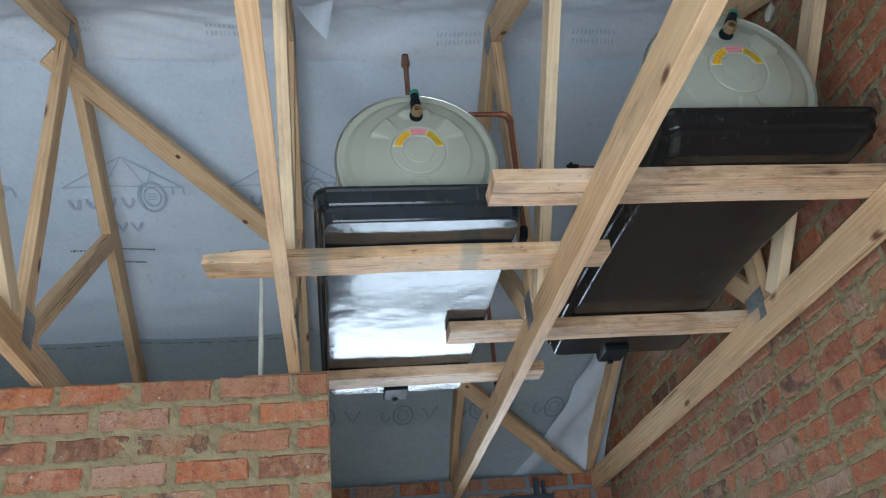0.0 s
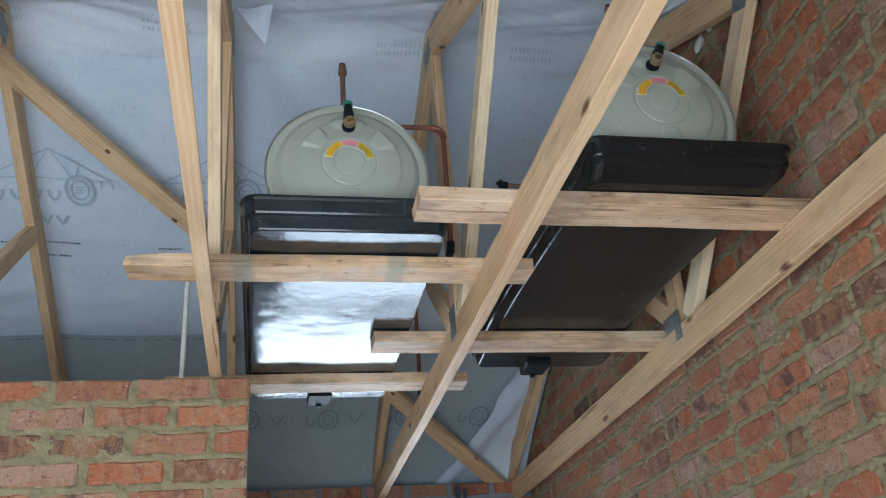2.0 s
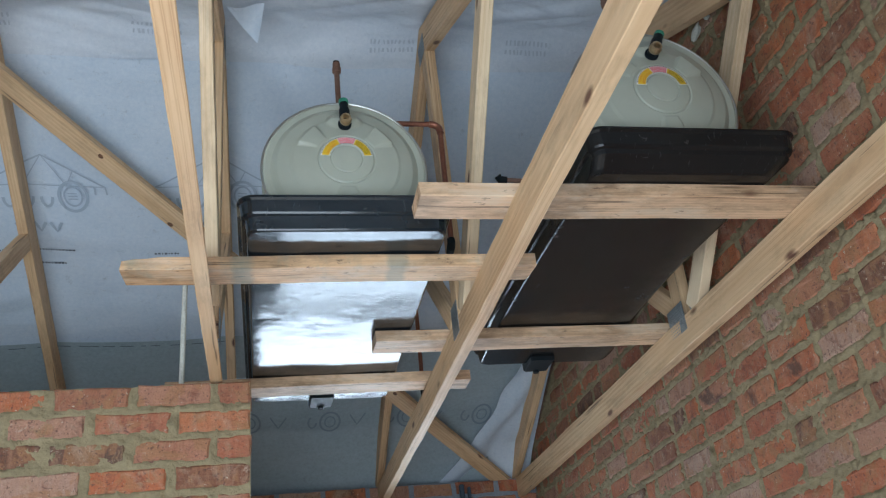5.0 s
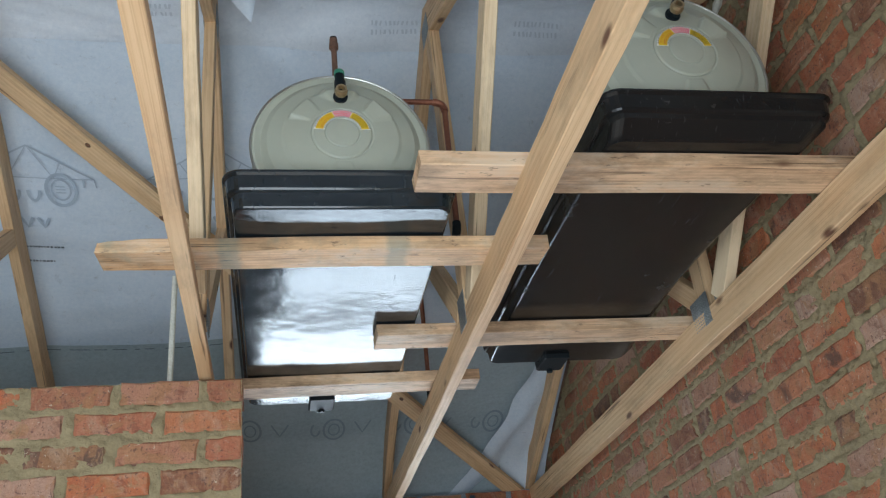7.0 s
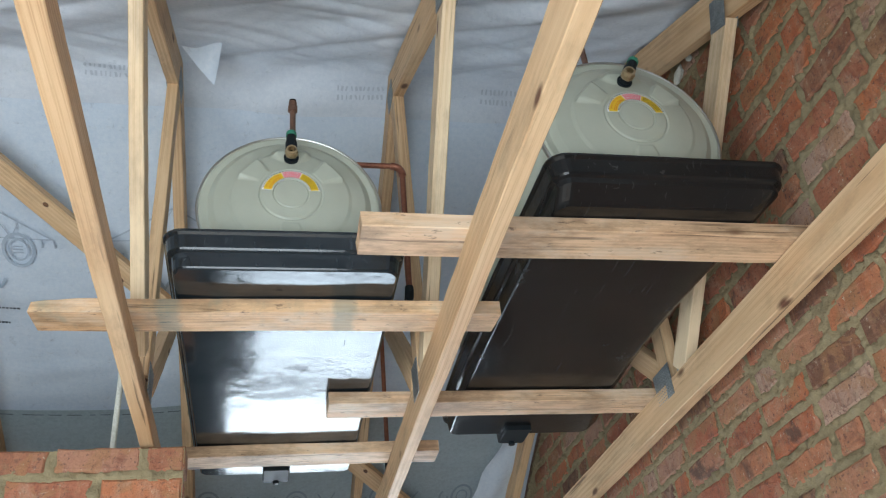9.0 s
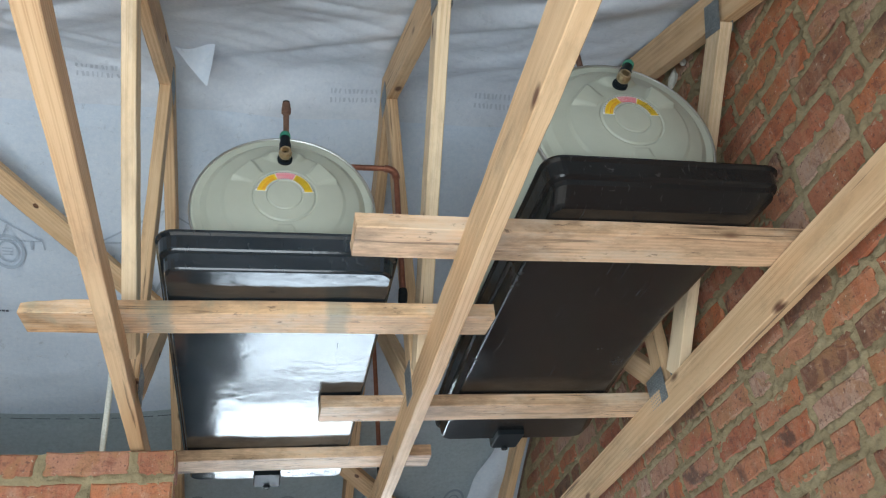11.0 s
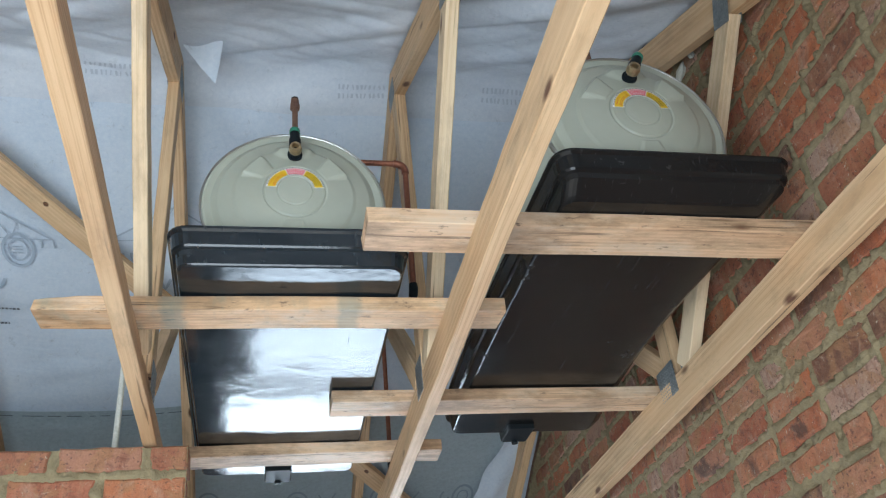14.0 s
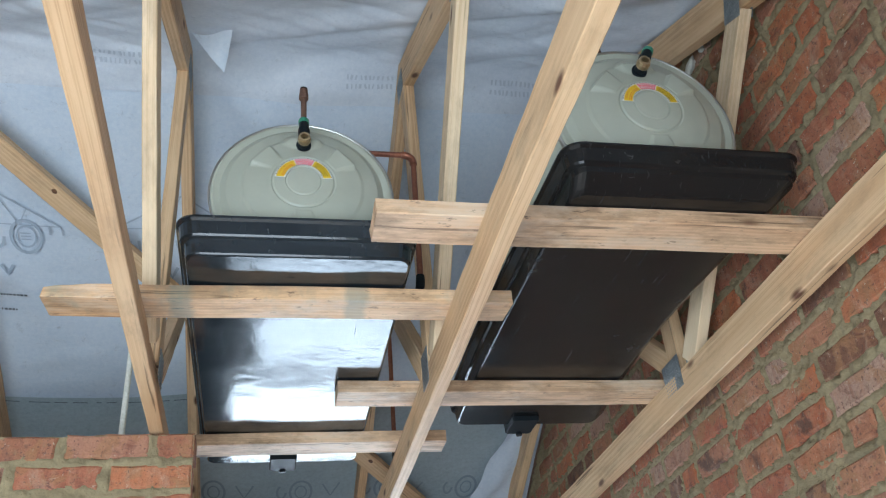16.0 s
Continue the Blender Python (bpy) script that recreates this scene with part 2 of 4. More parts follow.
def plastic_material(name, rough_a, rough_b, coat, tint):
    m, nt, b = material(name, (0.010, 0.011, 0.013), 0.16)
    v = coords(nt, shift=False)
    dust = noise_tex(nt, v, 6, 6, 0.7)
    scratch = noise_tex(nt, coords(nt, (90, 6, 40), False), 1.0, 5, 0.7, 0.4)
    scuff = noise_tex(nt, coords(nt, (30, 9, 20), False), 1.0, 6, 0.75, 1.5)
    base = mix(nt, ramp(nt, scratch, [(0.61, G), (0.74, (0.35, 0.35, 0.35))]), tint, (0.11, 0.115, 0.12))
    base = mix(nt, ramp(nt, scuff, [(0.66, G), (0.74, (0.4, 0.4, 0.4))]), base, (0.15, 0.155, 0.16))
    nt.links.new(base, b.inputs["Base Color"])
    nt.links.new(ramp(nt, dust, [(0.3, (rough_a,) * 3), (0.75, (rough_b,) * 3)]), b.inputs["Roughness"])
    b.inputs["Coat Weight"].default_value = coat
    b.inputs["Specular IOR Level"].default_value = 0.5 if coat else 0.33
    b.inputs["Coat Roughness"].default_value = rough_a
    n1 = bump(nt, b, noise_tex(nt, v, 6, 3, 0.5), 0.15, 0.02)
    n2 = bump(nt, b, noise_tex(nt, v, 75, 3, 0.6), 0.10, 0.002, n1)
    nt.links.new(n2, b.inputs["Coat Normal"])
    return m


# Left tray: bluish tint put in for the cool surroundings it mirrors.
PLASTIC = plastic_material("glossy_black_plastic", 0.07, 0.20, 0.22, (0.009, 0.015, 0.020))
# Right tray, same scuffed plastic: reflections cut back for its dim surroundings.
PLASTIC_DIMMED = plastic_material("scuffed_dimmed_plastic", 0.13, 0.32, 0.0, (0.011, 0.0115, 0.012))


def enamel_material():
    m, nt, b = material("grey_green_enamel", (0.50, 0.52, 0.44), 0.30)
    v = coords(nt, shift=False)
    d = noise_tex(nt, v, 9, 5, 0.6)
    nt.links.new(mix(nt, ramp(nt, d, [(0.4, G), (0.8, W)]), (0.365, 0.385, 0.315), (0.415, 0.435, 0.36)), b.inputs["Base Color"])
    bump(nt, b, noise_tex(nt, v, 300, 2, 0.5), 0.03, 0.001)
    return m


ENAMEL = enamel_material()
ENAMEL_LINE = material("enamel_groove", (0.34, 0.355, 0.30), 0.4)[0]
CHROME = material("bright_seam_metal", (0.50, 0.51, 0.50), 0.30, 1.0)[0]
BRASS = rough_material("dull_brass", (0.56, 0.45, 0.28), (0.42, 0.31, 0.18), 30, 0.35, 0.2, 0.001)
BRASS.node_tree.nodes["Principled BSDF"].inputs["Metallic"].default_value = 0.9
COPPER = rough_material("tarnished_copper", (0.42, 0.17, 0.10), (0.24, 0.10, 0.07), 14, 0.38, 0.2, 0.001)
COPPER.node_tree.nodes["Principled BSDF"].inputs["Metallic"].default_value = 0.85
PIPE_OLD = rough_material("weathered_copper", (0.27, 0.155, 0.11), (0.19, 0.105, 0.08), 22, 0.5, 0.3, 0.001)
PIPE_OLD.node_tree.nodes["Principled BSDF"].inputs["Metallic"].default_value = 0.5
GREEN = material("green_cap", (0.03, 0.22, 0.14), 0.4)[0]
BLACK, black_nt, black_b = material("black_rubber", (0.012, 0.016, 0.019), 0.38)
black_b.inputs["Specular IOR Level"].default_value = 0.07
GALV = rough_material("galvanised_steel", (0.33, 0.36, 0.37), (0.24, 0.27, 0.28), 40, 0.45, 0.3, 0.001)
GALV.node_tree.nodes["Principled BSDF"].inputs["Metallic"].default_value = 0.75
YELLOW = material("yellow_label", (0.75, 0.50, 0.02), 0.45)[0]
PINK = material("pink_label", (0.72, 0.19, 0.24), 0.45)[0]
WHITE = material("white_label", (0.8, 0.8, 0.78), 0.45)[0]
RED = material("red_print", (0.55, 0.06, 0.02), 0.5)[0]
PVC = rough_material("pale_plastic", (0.62, 0.62, 0.55), (0.50, 0.50, 0.44), 20, 0.45, 0.1, 0.001)
FRAME = rough_material("dark_frame_paint", (0.07, 0.08, 0.09), (0.10, 0.11, 0.12), 12, 0.4, 0.1, 0.001)
BLUESTEEL = rough_material("dark_blue_steel", (0.03, 0.05, 0.075), (0.05, 0.075, 0.10), 20, 0.4, 0.1, 0.001)
GLASS, gnt, gb = material("window_glass", (1, 1, 1), 0.0)
gb.inputs["Transmission Weight"].default_value = 1.0
gb.inputs["IOR"].default_value = 1.45


# ---- building helpers ----
def place(ob, parent, m):
    ob.matrix_basis = m if parent is None else parent.matrix_basis.inverted() @ m
    ob.parent = parent
    return ob


def part(name, bm, mat, parent=None, label="", m=None, smooth=False):
    me = bpy.data.meshes.new(name)
    bmesh.ops.recalc_face_normals(bm, faces=bm.faces)
    bm.to_mesh(me)
    bm.free()
    for one in (mat if isinstance(mat, (list, tuple)) else [mat]):
        me.materials.append(one)
    if smooth:
        for p in me.polygons:
            p.use_smooth = True
    ob = new(name, me)
    m = m or Matrix.Identity(4)
    if parent is not None and parent.parent is not None:
        ob.parent = parent
        ob.matrix_basis = (parent.parent.matrix_basis @ parent.matrix_basis).inverted() @ m
    else:
        place(ob, parent, m)
    return tagged(ob, label)


def thing(name, at, label, category, group="", kind=""):
    e = new(name)
    e.empty_display_size = 0.05
    e.matrix_basis = Matrix.Translation(at)
    return tagged(e, label, category, group, kind)


def box_bm(lo, hi, bevel=0.0):
    bm = bmesh.new()
    bmesh.ops.create_cube(bm, size=1)
    lo, hi = Vector(lo), Vector(hi)
    for v in bm.verts:
        v.co = Vector([lo[i] + (v.co[i] + 0.5) * (hi[i] - lo[i]) for i in range(3)])
    if bevel:
        bmesh.ops.bevel(bm, geom=bm.edges[:], offset=bevel, segments=1, affect="EDGES")
    return bm


def loft(rings, caps=True, closed=True):
    bm = bmesh.new()
    vs = [[bm.verts.new(p) for p in r] for r in rings]
    for a, b in zip(vs, vs[1:]):
        n = len(a)
        for i in range(n if closed else n - 1):
            bm.faces.new((a[i], a[(i + 1) % n], b[(i + 1) % n], b[i]))
    if caps:
        bm.faces.new(vs[0][::-1])
        bm.faces.new(vs[-1])
    return bm


def along(p0, p1, up=(0, 0, 1)):
    """A frame at p0 whose x runs to p1 and whose z leans to up."""
    p0, p1 = Vector(p0), Vector(p1)
    x = (p1 - p0).normalized()
    y = Vector(up).cross(x).normalized()
    z = x.cross(y)
    m = Matrix((x, y, z)).transposed().to_4x4()
    m.translation = p0
    return m, (p1 - p0).length


def timber_bm(length, w, h, seed, rough=0.0012, cut0=0.0, cut1=0.0, ragged=0.0):
    """A sawn length along x, w wide in y and h high in z, centred on its axis. cut0, cut1: how far the upper edge is shortened at each end."""
    c = 0.0022
    sec = [(-w / 2 + c, -h / 2), (w / 2 - c, -h / 2), (w / 2, -h / 2 + c), (w / 2, h / 2 - c), (w / 2 - c, h / 2), (-w / 2 + c, h / 2), (-w / 2, h / 2 - c), (-w / 2, -h / 2 + c)]
    n = max(6, int(length / 0.03))
    rings = []
    for i in range(n + 1):
        u = i / n
        ring = []
        for k, (y, z) in enumerate(sec):
            f = z / h + 0.5
            x0, x1 = cut0 * f, length - cut1 * f
            x = x0 + (x1 - x0) * u
            q = Vector((x * 9 + seed * 7.3, y * 30, z * 30))
            d = noise.noise(q) * rough
            e = noise.noise(Vector((x * 2.2 + seed, seed * 3.1, 0))) * rough * 1.6
            jag = 0.0
            if ragged and i in (0, n):
                jag = ragged * noise.noise(Vector((seed * 5.0 + y * 40, z * 60, i)))
            if ragged > 0.01 and x < 0.10 and z > 0:
                z -= 0.016 * (1 - x / 0.10) * (0.6 + 0.8 * abs(noise.noise(Vector((x * 45, y * 30, seed)))))
            ring.append((x + jag, y + d + e * 0.6, z + d * 0.7 + e))
        rings.append(ring)
    return loft(rings)


def timber(name, p0, p1, w, h, mat, parent=None, label="", up=(0, 0, 1), seed=0, **kw):
    m, length = along(p0, p1, up)
    return part(name, timber_bm(length, w, h, seed, **kw), mat, parent, label, m)


def tube(points, r, n=14, caps=True):
    """A round tube through the points."""
    pts = [Vector(p) for p in points]
    rings = []
    ref = Vector((0.31, 0.17, 0.93))
    for i, p in enumerate(pts):
        d = (pts[min(i + 1, len(pts) - 1)] - pts[max(i - 1, 0)]).normalized()
        a = d.cross(ref).normalized()
        b = d.cross(a)
        rr = r[i] if isinstance(r, (list, tuple)) else r
        rings.append([p + rr * (math.cos(2 * math.pi * k / n) * a + math.sin(2 * math.pi * k / n) * b) for k in range(n)])
    return loft(rings, caps)


def bend(a, corner, b, radius, n=6):
    """Points that round a corner between a and b."""
    a, c, b = Vector(a), Vector(corner), Vector(b)
    p, q = c + (a - c).normalized() * radius, c + (b - c).normalized() * radius
    return [p.lerp(c, t).lerp(c.lerp(q, t), t) for t in [i / n for i in range(n + 1)]]


# ---- roof geometry ----
RIDGE_Y, UNDER, SLOPE = 2.455, 3.650, 0.49      # underside of the rafters
CHORD_Z, CHORD_H, PLY = 2.45, 0.102, 0.038
LEFT_X, RIGHT_X, NEAR_Y, FAR_Y = -3.4, 1.29, -0.12, 4.62
RISE = 0.142                                   # from the rafter's underside to the underlay


def rafter_z(y):
    return UNDER - SLOPE * abs(y - RIDGE_Y)


def underlay_z(x, y):
    """The sagging underlay over the rafters."""
    s = min(abs(y - RIDGE_Y) / 0.6, 1.0)
    span = abs(math.sin((x + 0.325) / 0.76 * math.pi))
    sag = 0.016 * span * s
    w = 0.010 * noise.noise(Vector((x * 1.6, y * 3.2, 2.0)))
    w += 0.006 * noise.noise(Vector((x * 2.5 + y * 2, y * 11, 5.0)))
    if 3.3 < y < 3.85:
        k = math.sin((y - 3.3) / 0.55 * math.pi)
        w += k * 0.016 * (0.35 - abs(noise.noise(Vector((x * 1.2, y * 9 + x * 0.5, 17.0)))) * 1.5)
    if y < RIDGE_Y + 0.22:
        k = min(1.0, (RIDGE_Y + 0.22 - y) / 0.2)
        a = noise.noise(Vector((x * 0.9 + y * 1.2, y * 5.5 + x * 2.6, 9.0)))
        c = noise.noise(Vector((x * 2.0 - y * 1.5, y * 14 - x * 3.5, 4.0)))
        e = noise.noise(Vector((x * 4.5 + y * 3.0, y * 9 + x * 7.0, 21.0)))
        w += k * (0.040 * (0.35 - abs(a) * 1.7) + 0.013 * (0.35 - abs(c) * 1.7) + 0.007 * (0.3 - abs(e) * 1.6))
    top = min(0.0, abs(y - RIDGE_Y) - 0.05) * 0.5 * SLOPE
    return rafter_z(y) + RISE + top - sag + w * (0.35 + 0.65 * span)


# ---- structure ----
def structure(name, bm, mat, label, category, smooth=False):
    return tagged(part(name, bm, mat, None, label, None, smooth), kind="structure", category=category)


structure("ground", box_bm((-60, -60, -0.3), (60, 80, -0.02)), GROUND, "pale sandy ground outside the building", "ground")
structure("floor", box_bm((LEFT_X, NEAR_Y - 0.23, -0.1), (RIGHT_X + 0.2, FAR_Y + 0.2, 0.0)), CONCRETE, "bare grey concrete floor slab", "floor")


def wall_with_hole(name, axis_y0, axis_y1, x0, x1, z1, hole, mat, label):
    """A wall across the room with one opening (x0, x1, z0, z1)."""
    hx0, hx1, hz0, hz1 = hole
    bm = bmesh.new()
    for lo, hi in (((x0, axis_y0, 0), (hx0, axis_y1, z1)), ((hx1, axis_y0, 0), (x1, axis_y1, z1)), ((hx0, axis_y0, hz1), (hx1, axis_y1, z1)), ((hx0, axis_y0, 0), (hx1, axis_y1, hz0))):
        if hi[2] - lo[2] > 0.01:
            piece = box_bm(lo, hi)
            me = bpy.data.meshes.new("piece")
            piece.to_mesh(me)
            piece.free()
            bm.from_mesh(me)
            bpy.data.meshes.remove(me)
    return structure(name, bm, mat, label, "wall")


WIN = (-0.24, 0.95, 0.75, 2.13)
wall_far = wall_with_hole("wall_far", FAR_Y + 0.005, FAR_Y + 0.22, LEFT_X, RIGHT_X, 2.55, WIN, RENDER, "grey cement-rendered outer wall with a window below brick courses")
# Unseen near wall; its doorway is assumed, widened leftwards for the lamp.
wall_near = wall_with_hole("wall_near", NEAR_Y - 0.22, NEAR_Y, LEFT_X, RIGHT_X, 2.449, (-2.75, 0.45, 0, 2.2), MORTAR, "unseen outer wall with an assumed wide doorway")
# Unseen end wall, added to close the room off.
structure("wall_left", box_bm((LEFT_X - 0.2, NEAR_Y - 0.22, 0), (LEFT_X, FAR_Y + 0.22, 3.9)), MORTAR, "unseen plain cement-coloured end wall", "wall")


def gable(x0, x1):
    y0, y1 = NEAR_Y - 0.22, FAR_Y + 0.22
    pts = [(y0, 0), (y1, 0), (y1, rafter_z(y1) + 0.10), (RIDGE_Y, UNDER + 0.10), (y0, rafter_z(y0) + 0.10)]
    return loft([[(x0, y, z) for y, z in pts], [(x1, y, z) for y, z in pts]])


wall_right = structure("wall_right", gable(RIGHT_X + 0.012, RIGHT_X + 0.22), MORTAR, "red brick gable wall with thick rough mortar joints", "wall")
wall_partition = structure("wall_partition", box_bm((-2.7, 2.612, 0), (-0.217, 2.70, 2.430)), MORTAR, "low red brick partition wall ending under the trusses", "wall")


# Unseen slabs above the underlay, added so that no sky light leaks in.
def roof_side(y0, y1):
    g = lambda y: rafter_z(y) + 0.20
    return loft([[(x, y0, g(y0)), (x, y1, g(y1)), (x, y1, g(y1) + 0.05), (x, y0, g(y0) + 0.05)] for x in (LEFT_X - 0.3, RIGHT_X + 0.4)])


structure("roof", roof_side(RIDGE_Y, FAR_Y + 0.6), ROOFING, "unseen roof slab added to keep out the sky", "roof")
structure("roof_slope", roof_side(RIDGE_Y, NEAR_Y - 0.6), ROOFING, "unseen roof slab added to keep out the sky", "roof")


def sheet(x0, x1, ys, drop, nx=150):
    """A strip of underlay; drop(x, y) lowers it."""
    bm = bmesh.new()
    rows = []
    for y in ys:
        rows.append([bm.verts.new((x, y, underlay_z(x, y) - drop(x, y))) for x in [x0 + (x1 - x0) * i / nx for i in range(nx + 1)]])
    for a, b in zip(rows, rows[1:]):
        for i in range(nx):
            bm.faces.new((a[i], a[i + 1], b[i + 1], b[i]))
    return bm


def steps(a, b, n):
    return [a + (b - a) * i / n for i in range(n + 1)]


def lap_edge(x, y, y0, k=0.012):
    """The loose upper edge of a strip hangs a little clear of the one behind."""
    return 0.004 + (k * 0.5 + k * 0.5 * noise.noise(Vector((x * 2.3, y0, 3)))) * max(0.0, 1 - (y - y0) / 0.12)


structure("underlay_ridge", sheet(LEFT_X, RIGHT_X, steps(NEAR_Y - 0.25, 2.75, 300), lambda x, y: -0.004, 300), MEMBRANE_OLD, "wrinkled grey-blue roof underlay folded over the ridge", "underlay", True)
structure("underlay_middle", sheet(LEFT_X, RIGHT_X, steps(2.605, 3.95, 70), lambda x, y: lap_edge(x, y, 2.605, 0.008)), MEMBRANE, "smooth grey-blue roof underlay with faded printing", "underlay", True)
structure("underlay_eaves", sheet(LEFT_X, RIGHT_X, steps(3.815, 4.84, 60), lambda x, y: 0.010 + lap_edge(x, y, 3.815, 0.02) + (0.10 * max(0, (y - 4.35) / 0.4) ** 2 if y > 4.35 else 0)), MEMBRANE_SHADED, "slack grey-blue roof underlay at the eaves, darkened for their shade", "underlay", True)


# ---- window in the far wall ----
def window():
    x0, x1, z0, z1 = WIN
    w = thing("window_1", ((x0 + x1) / 2, FAR_Y + 0.12, z0), "dark framed window with a transom bar", "window", kind="structure")
    y0, y1 = FAR_Y + 0.10, FAR_Y + 0.15
    for lo, hi in (((x0, y0, z0), (x0 + 0.05, y1, z1)), ((x1 - 0.05, y0, z0), (x1, y1, z1)), ((x0 + 0.05, y0, z0), (x1 - 0.05, y1, z0 + 0.05)),
                   ((x0 + 0.05, y0, z1 - 0.05), (x1 - 0.05, y1, z1)), ((x0 + 0.05, y0, 1.50), (x1 - 0.05, y1, 1.60)),
                   ((x0 + 0.05, y0 + 0.003, z0 + 0.05), (x0 + 0.18, y1 - 0.003, 1.50))):
        part("window_frame", box_bm(lo, hi, 0.004), FRAME, w)
    for za, zb in ((z0 + 0.05, 1.50), (1.60, z1 - 0.05)):
        pane = part("pane", box_bm((x0 + 0.05, y0 + 0.02, za), (x1 - 0.05, y0 + 0.026, zb)), GLASS, w)
        pane.visible_shadow = False


window()


# ---- roof trusses ----
def nail_plate(parent, x, y, z, w, h, tilt=0.0):
    bm = box_bm((-0.001, -w / 2, -h / 2), (0.001, w / 2, h / 2))
    ny, nz = int(w / 0.012), int(h / 0.010)
    for i in range(ny):
        for j in range(nz):
            cy, cz = -w / 2 + (i + 0.5) * w / ny, -h / 2 + (j + 0.5) * h / nz
            for s in (-1, 1):
                vs = [bm.verts.new((s * 0.0012, cy + a, cz + b)) for a, b in ((-0.004, -0.002), (0.004, -0.002), (0.004, 0.002), (-0.004, 0.002))]
                tip = bm.verts.new((s * 0.0028, cy, cz))
                for k in range(4):
                    bm.faces.new((vs[k], vs[(k + 1) % 4], tip))
    return part("nail_plate", bm, GALV, parent, "grey toothed steel nail plate", pose(x, y, z, tilt, 0, 0))


def truss(x, seed, skew=0.0, foot=2.37, head=1.65, web=0.0, post=2.42, plate=(2.43, 0.085, 0.105), lean=0.0):
    """A king-post truss of sawn pine at x. skew: how far its far end stands aside; lean: how far its bottom chord has rolled over."""
    t = thing("roof_truss", (x, RIDGE_Y, CHORD_Z), "sawn pine roof truss with steel nail plates", "roof truss", "roof trusses")
    cz = CHORD_Z + CHORD_H / 2
    h = CHORD_H
    cs = math.cos(math.atan(SLOPE))
    deep = 0.112
    timber("bottom_chord", (x - lean * h * 0.3, NEAR_Y - 0.15, cz), (x - lean * h * 0.3 + skew, FAR_Y + 0.12, cz), PLY, h, WOOD, t, seed=seed, rough=0.0016, up=(-lean, 0, 1))
    for far in (False, True):
        sgn = 1 if far else -1
        y1 = RIDGE_Y + sgn * 2.26
        off = deep / 2 / cs
        p0 = (x, RIDGE_Y, UNDER + off)
        p1 = (x + (skew if far else 0), y1, rafter_z(y1) + off)
        timber("rafter", p0, p1, PLY, deep, WOOD, t, seed=seed + 3 + sgn, cut0=-SLOPE * deep * 0.5)
    timber("king_post", (x, post, CHORD_Z + h), (x, 2.44, UNDER + 0.004), PLY - 0.002, 0.074, WOOD, t, up=(0, -1, 0), seed=seed + 5)
    timber("strut", (x + web, foot, CHORD_Z + h + 0.005), (x + web, head, rafter_z(head) + 0.004), PLY - 0.003, 0.074, WOOD_PALE, t, "pale pine strut", up=(0, -1, 1), seed=seed + 6)
    timber("strut", (x, 2.50, CHORD_Z + h + 0.03), (x, 3.22, rafter_z(3.22) + 0.004), PLY - 0.003, 0.074, WOOD, t, up=(0, 1, 1), seed=seed + 7)
    for s in (-1, 1):
        px = x + s * (PLY / 2 + 0.001)
        nail_plate(t, px + skew * 0.5, plate[0], CHORD_Z + h + 0.002, plate[1], plate[2])
        nail_plate(t, px, RIDGE_Y, UNDER + 0.02, 0.10, 0.08)
        nail_plate(t, px + web, head, rafter_z(head) + 0.02, 0.075, 0.09, 26)
    return t


TRUSS_X = (-1.090, -0.318, 0.437, 1.231)
for i, x in enumerate(TRUSS_X):
    truss(x, 11 + 13 * i, *((0.0, 2.33, 1.62, 0.0), (0.0, 2.26, 1.59, 0.010, 2.42, (2.43, 0.085, 0.085), 0.13), (0.0, 2.36, 1.66, 0.0), (-0.03, 2.38, 1.66, -0.014, 2.49, (2.485, 0.115, 0.10)))[i])


# ---- diagonal brace under the far rafters ----
def under_rafters(x, y, d):
    return (x, y, rafter_z(y) - d)


KNOT = rough_material("dark_knot", (0.10, 0.045, 0.022), (0.17, 0.08, 0.04), 90, 0.6, 0.3, 0.001)


def knot(m, at, rx, rz, parent, seed):
    """A dark knot on a timber's face; m: the pose of the timber, at: place on its face, seen along the face's normal axis."""
    rng = random.Random(seed)
    pts = [(rx * math.cos(2 * math.pi * k / 14) * rng.uniform(0.85, 1.15), rz * math.sin(2 * math.pi * k / 14) * rng.uniform(0.85, 1.15)) for k in range(14)]
    return part("knot", loft([[(x, y, 0.001) for x, y in pts], [(x * 0.8, y * 0.8, -0.0008) for x, y in pts]]), KNOT, parent, "dark brown knot", m @ Matrix.Translation(at))


BRACE_A, BRACE_B = under_rafters(-1.158, 2.4715, 0.021), under_rafters(1.212, 4.7515, 0.021)
brace = thing("diagonal_brace", BRACE_A, "long pine diagonal brace nailed under the rafters", "roof brace")
timber("board", BRACE_A, BRACE_B, 0.076, PLY, WOOD, brace, up=(0, SLOPE, 1), seed=91)
brace_pose, brace_long = along(BRACE_A, BRACE_B, (0, SLOPE, 1))
for k, (u, off) in enumerate(((0.57, -0.0145), (0.95, 0.028), (1.62, 0.01), (2.35, -0.012))):
    knot(brace_pose, (u, off, -PLY / 2 - 0.0005), 0.013, 0.008, brace, 60 + k)


# ---- planks that carry the tanks ----
TOP = CHORD_Z + CHORD_H                       # top of the bottom chords
PLANK = 0.038


def plank(x0, x1, ya0, ya1, yb0, yb1, mat, label, seed, ragged=0.006):
    z = TOP + PLANK / 2 + 0.001
    p0, p1 = (x0, (ya0 + ya1) / 2, z), (x1, (yb0 + yb1) / 2, z)
    ob = timber("support_plank", p0, p1, ya1 - ya0, PLANK, mat, seed=seed, rough=0.0042, ragged=ragged)
    return tagged(ob, label, "plank", "planks under the tanks")


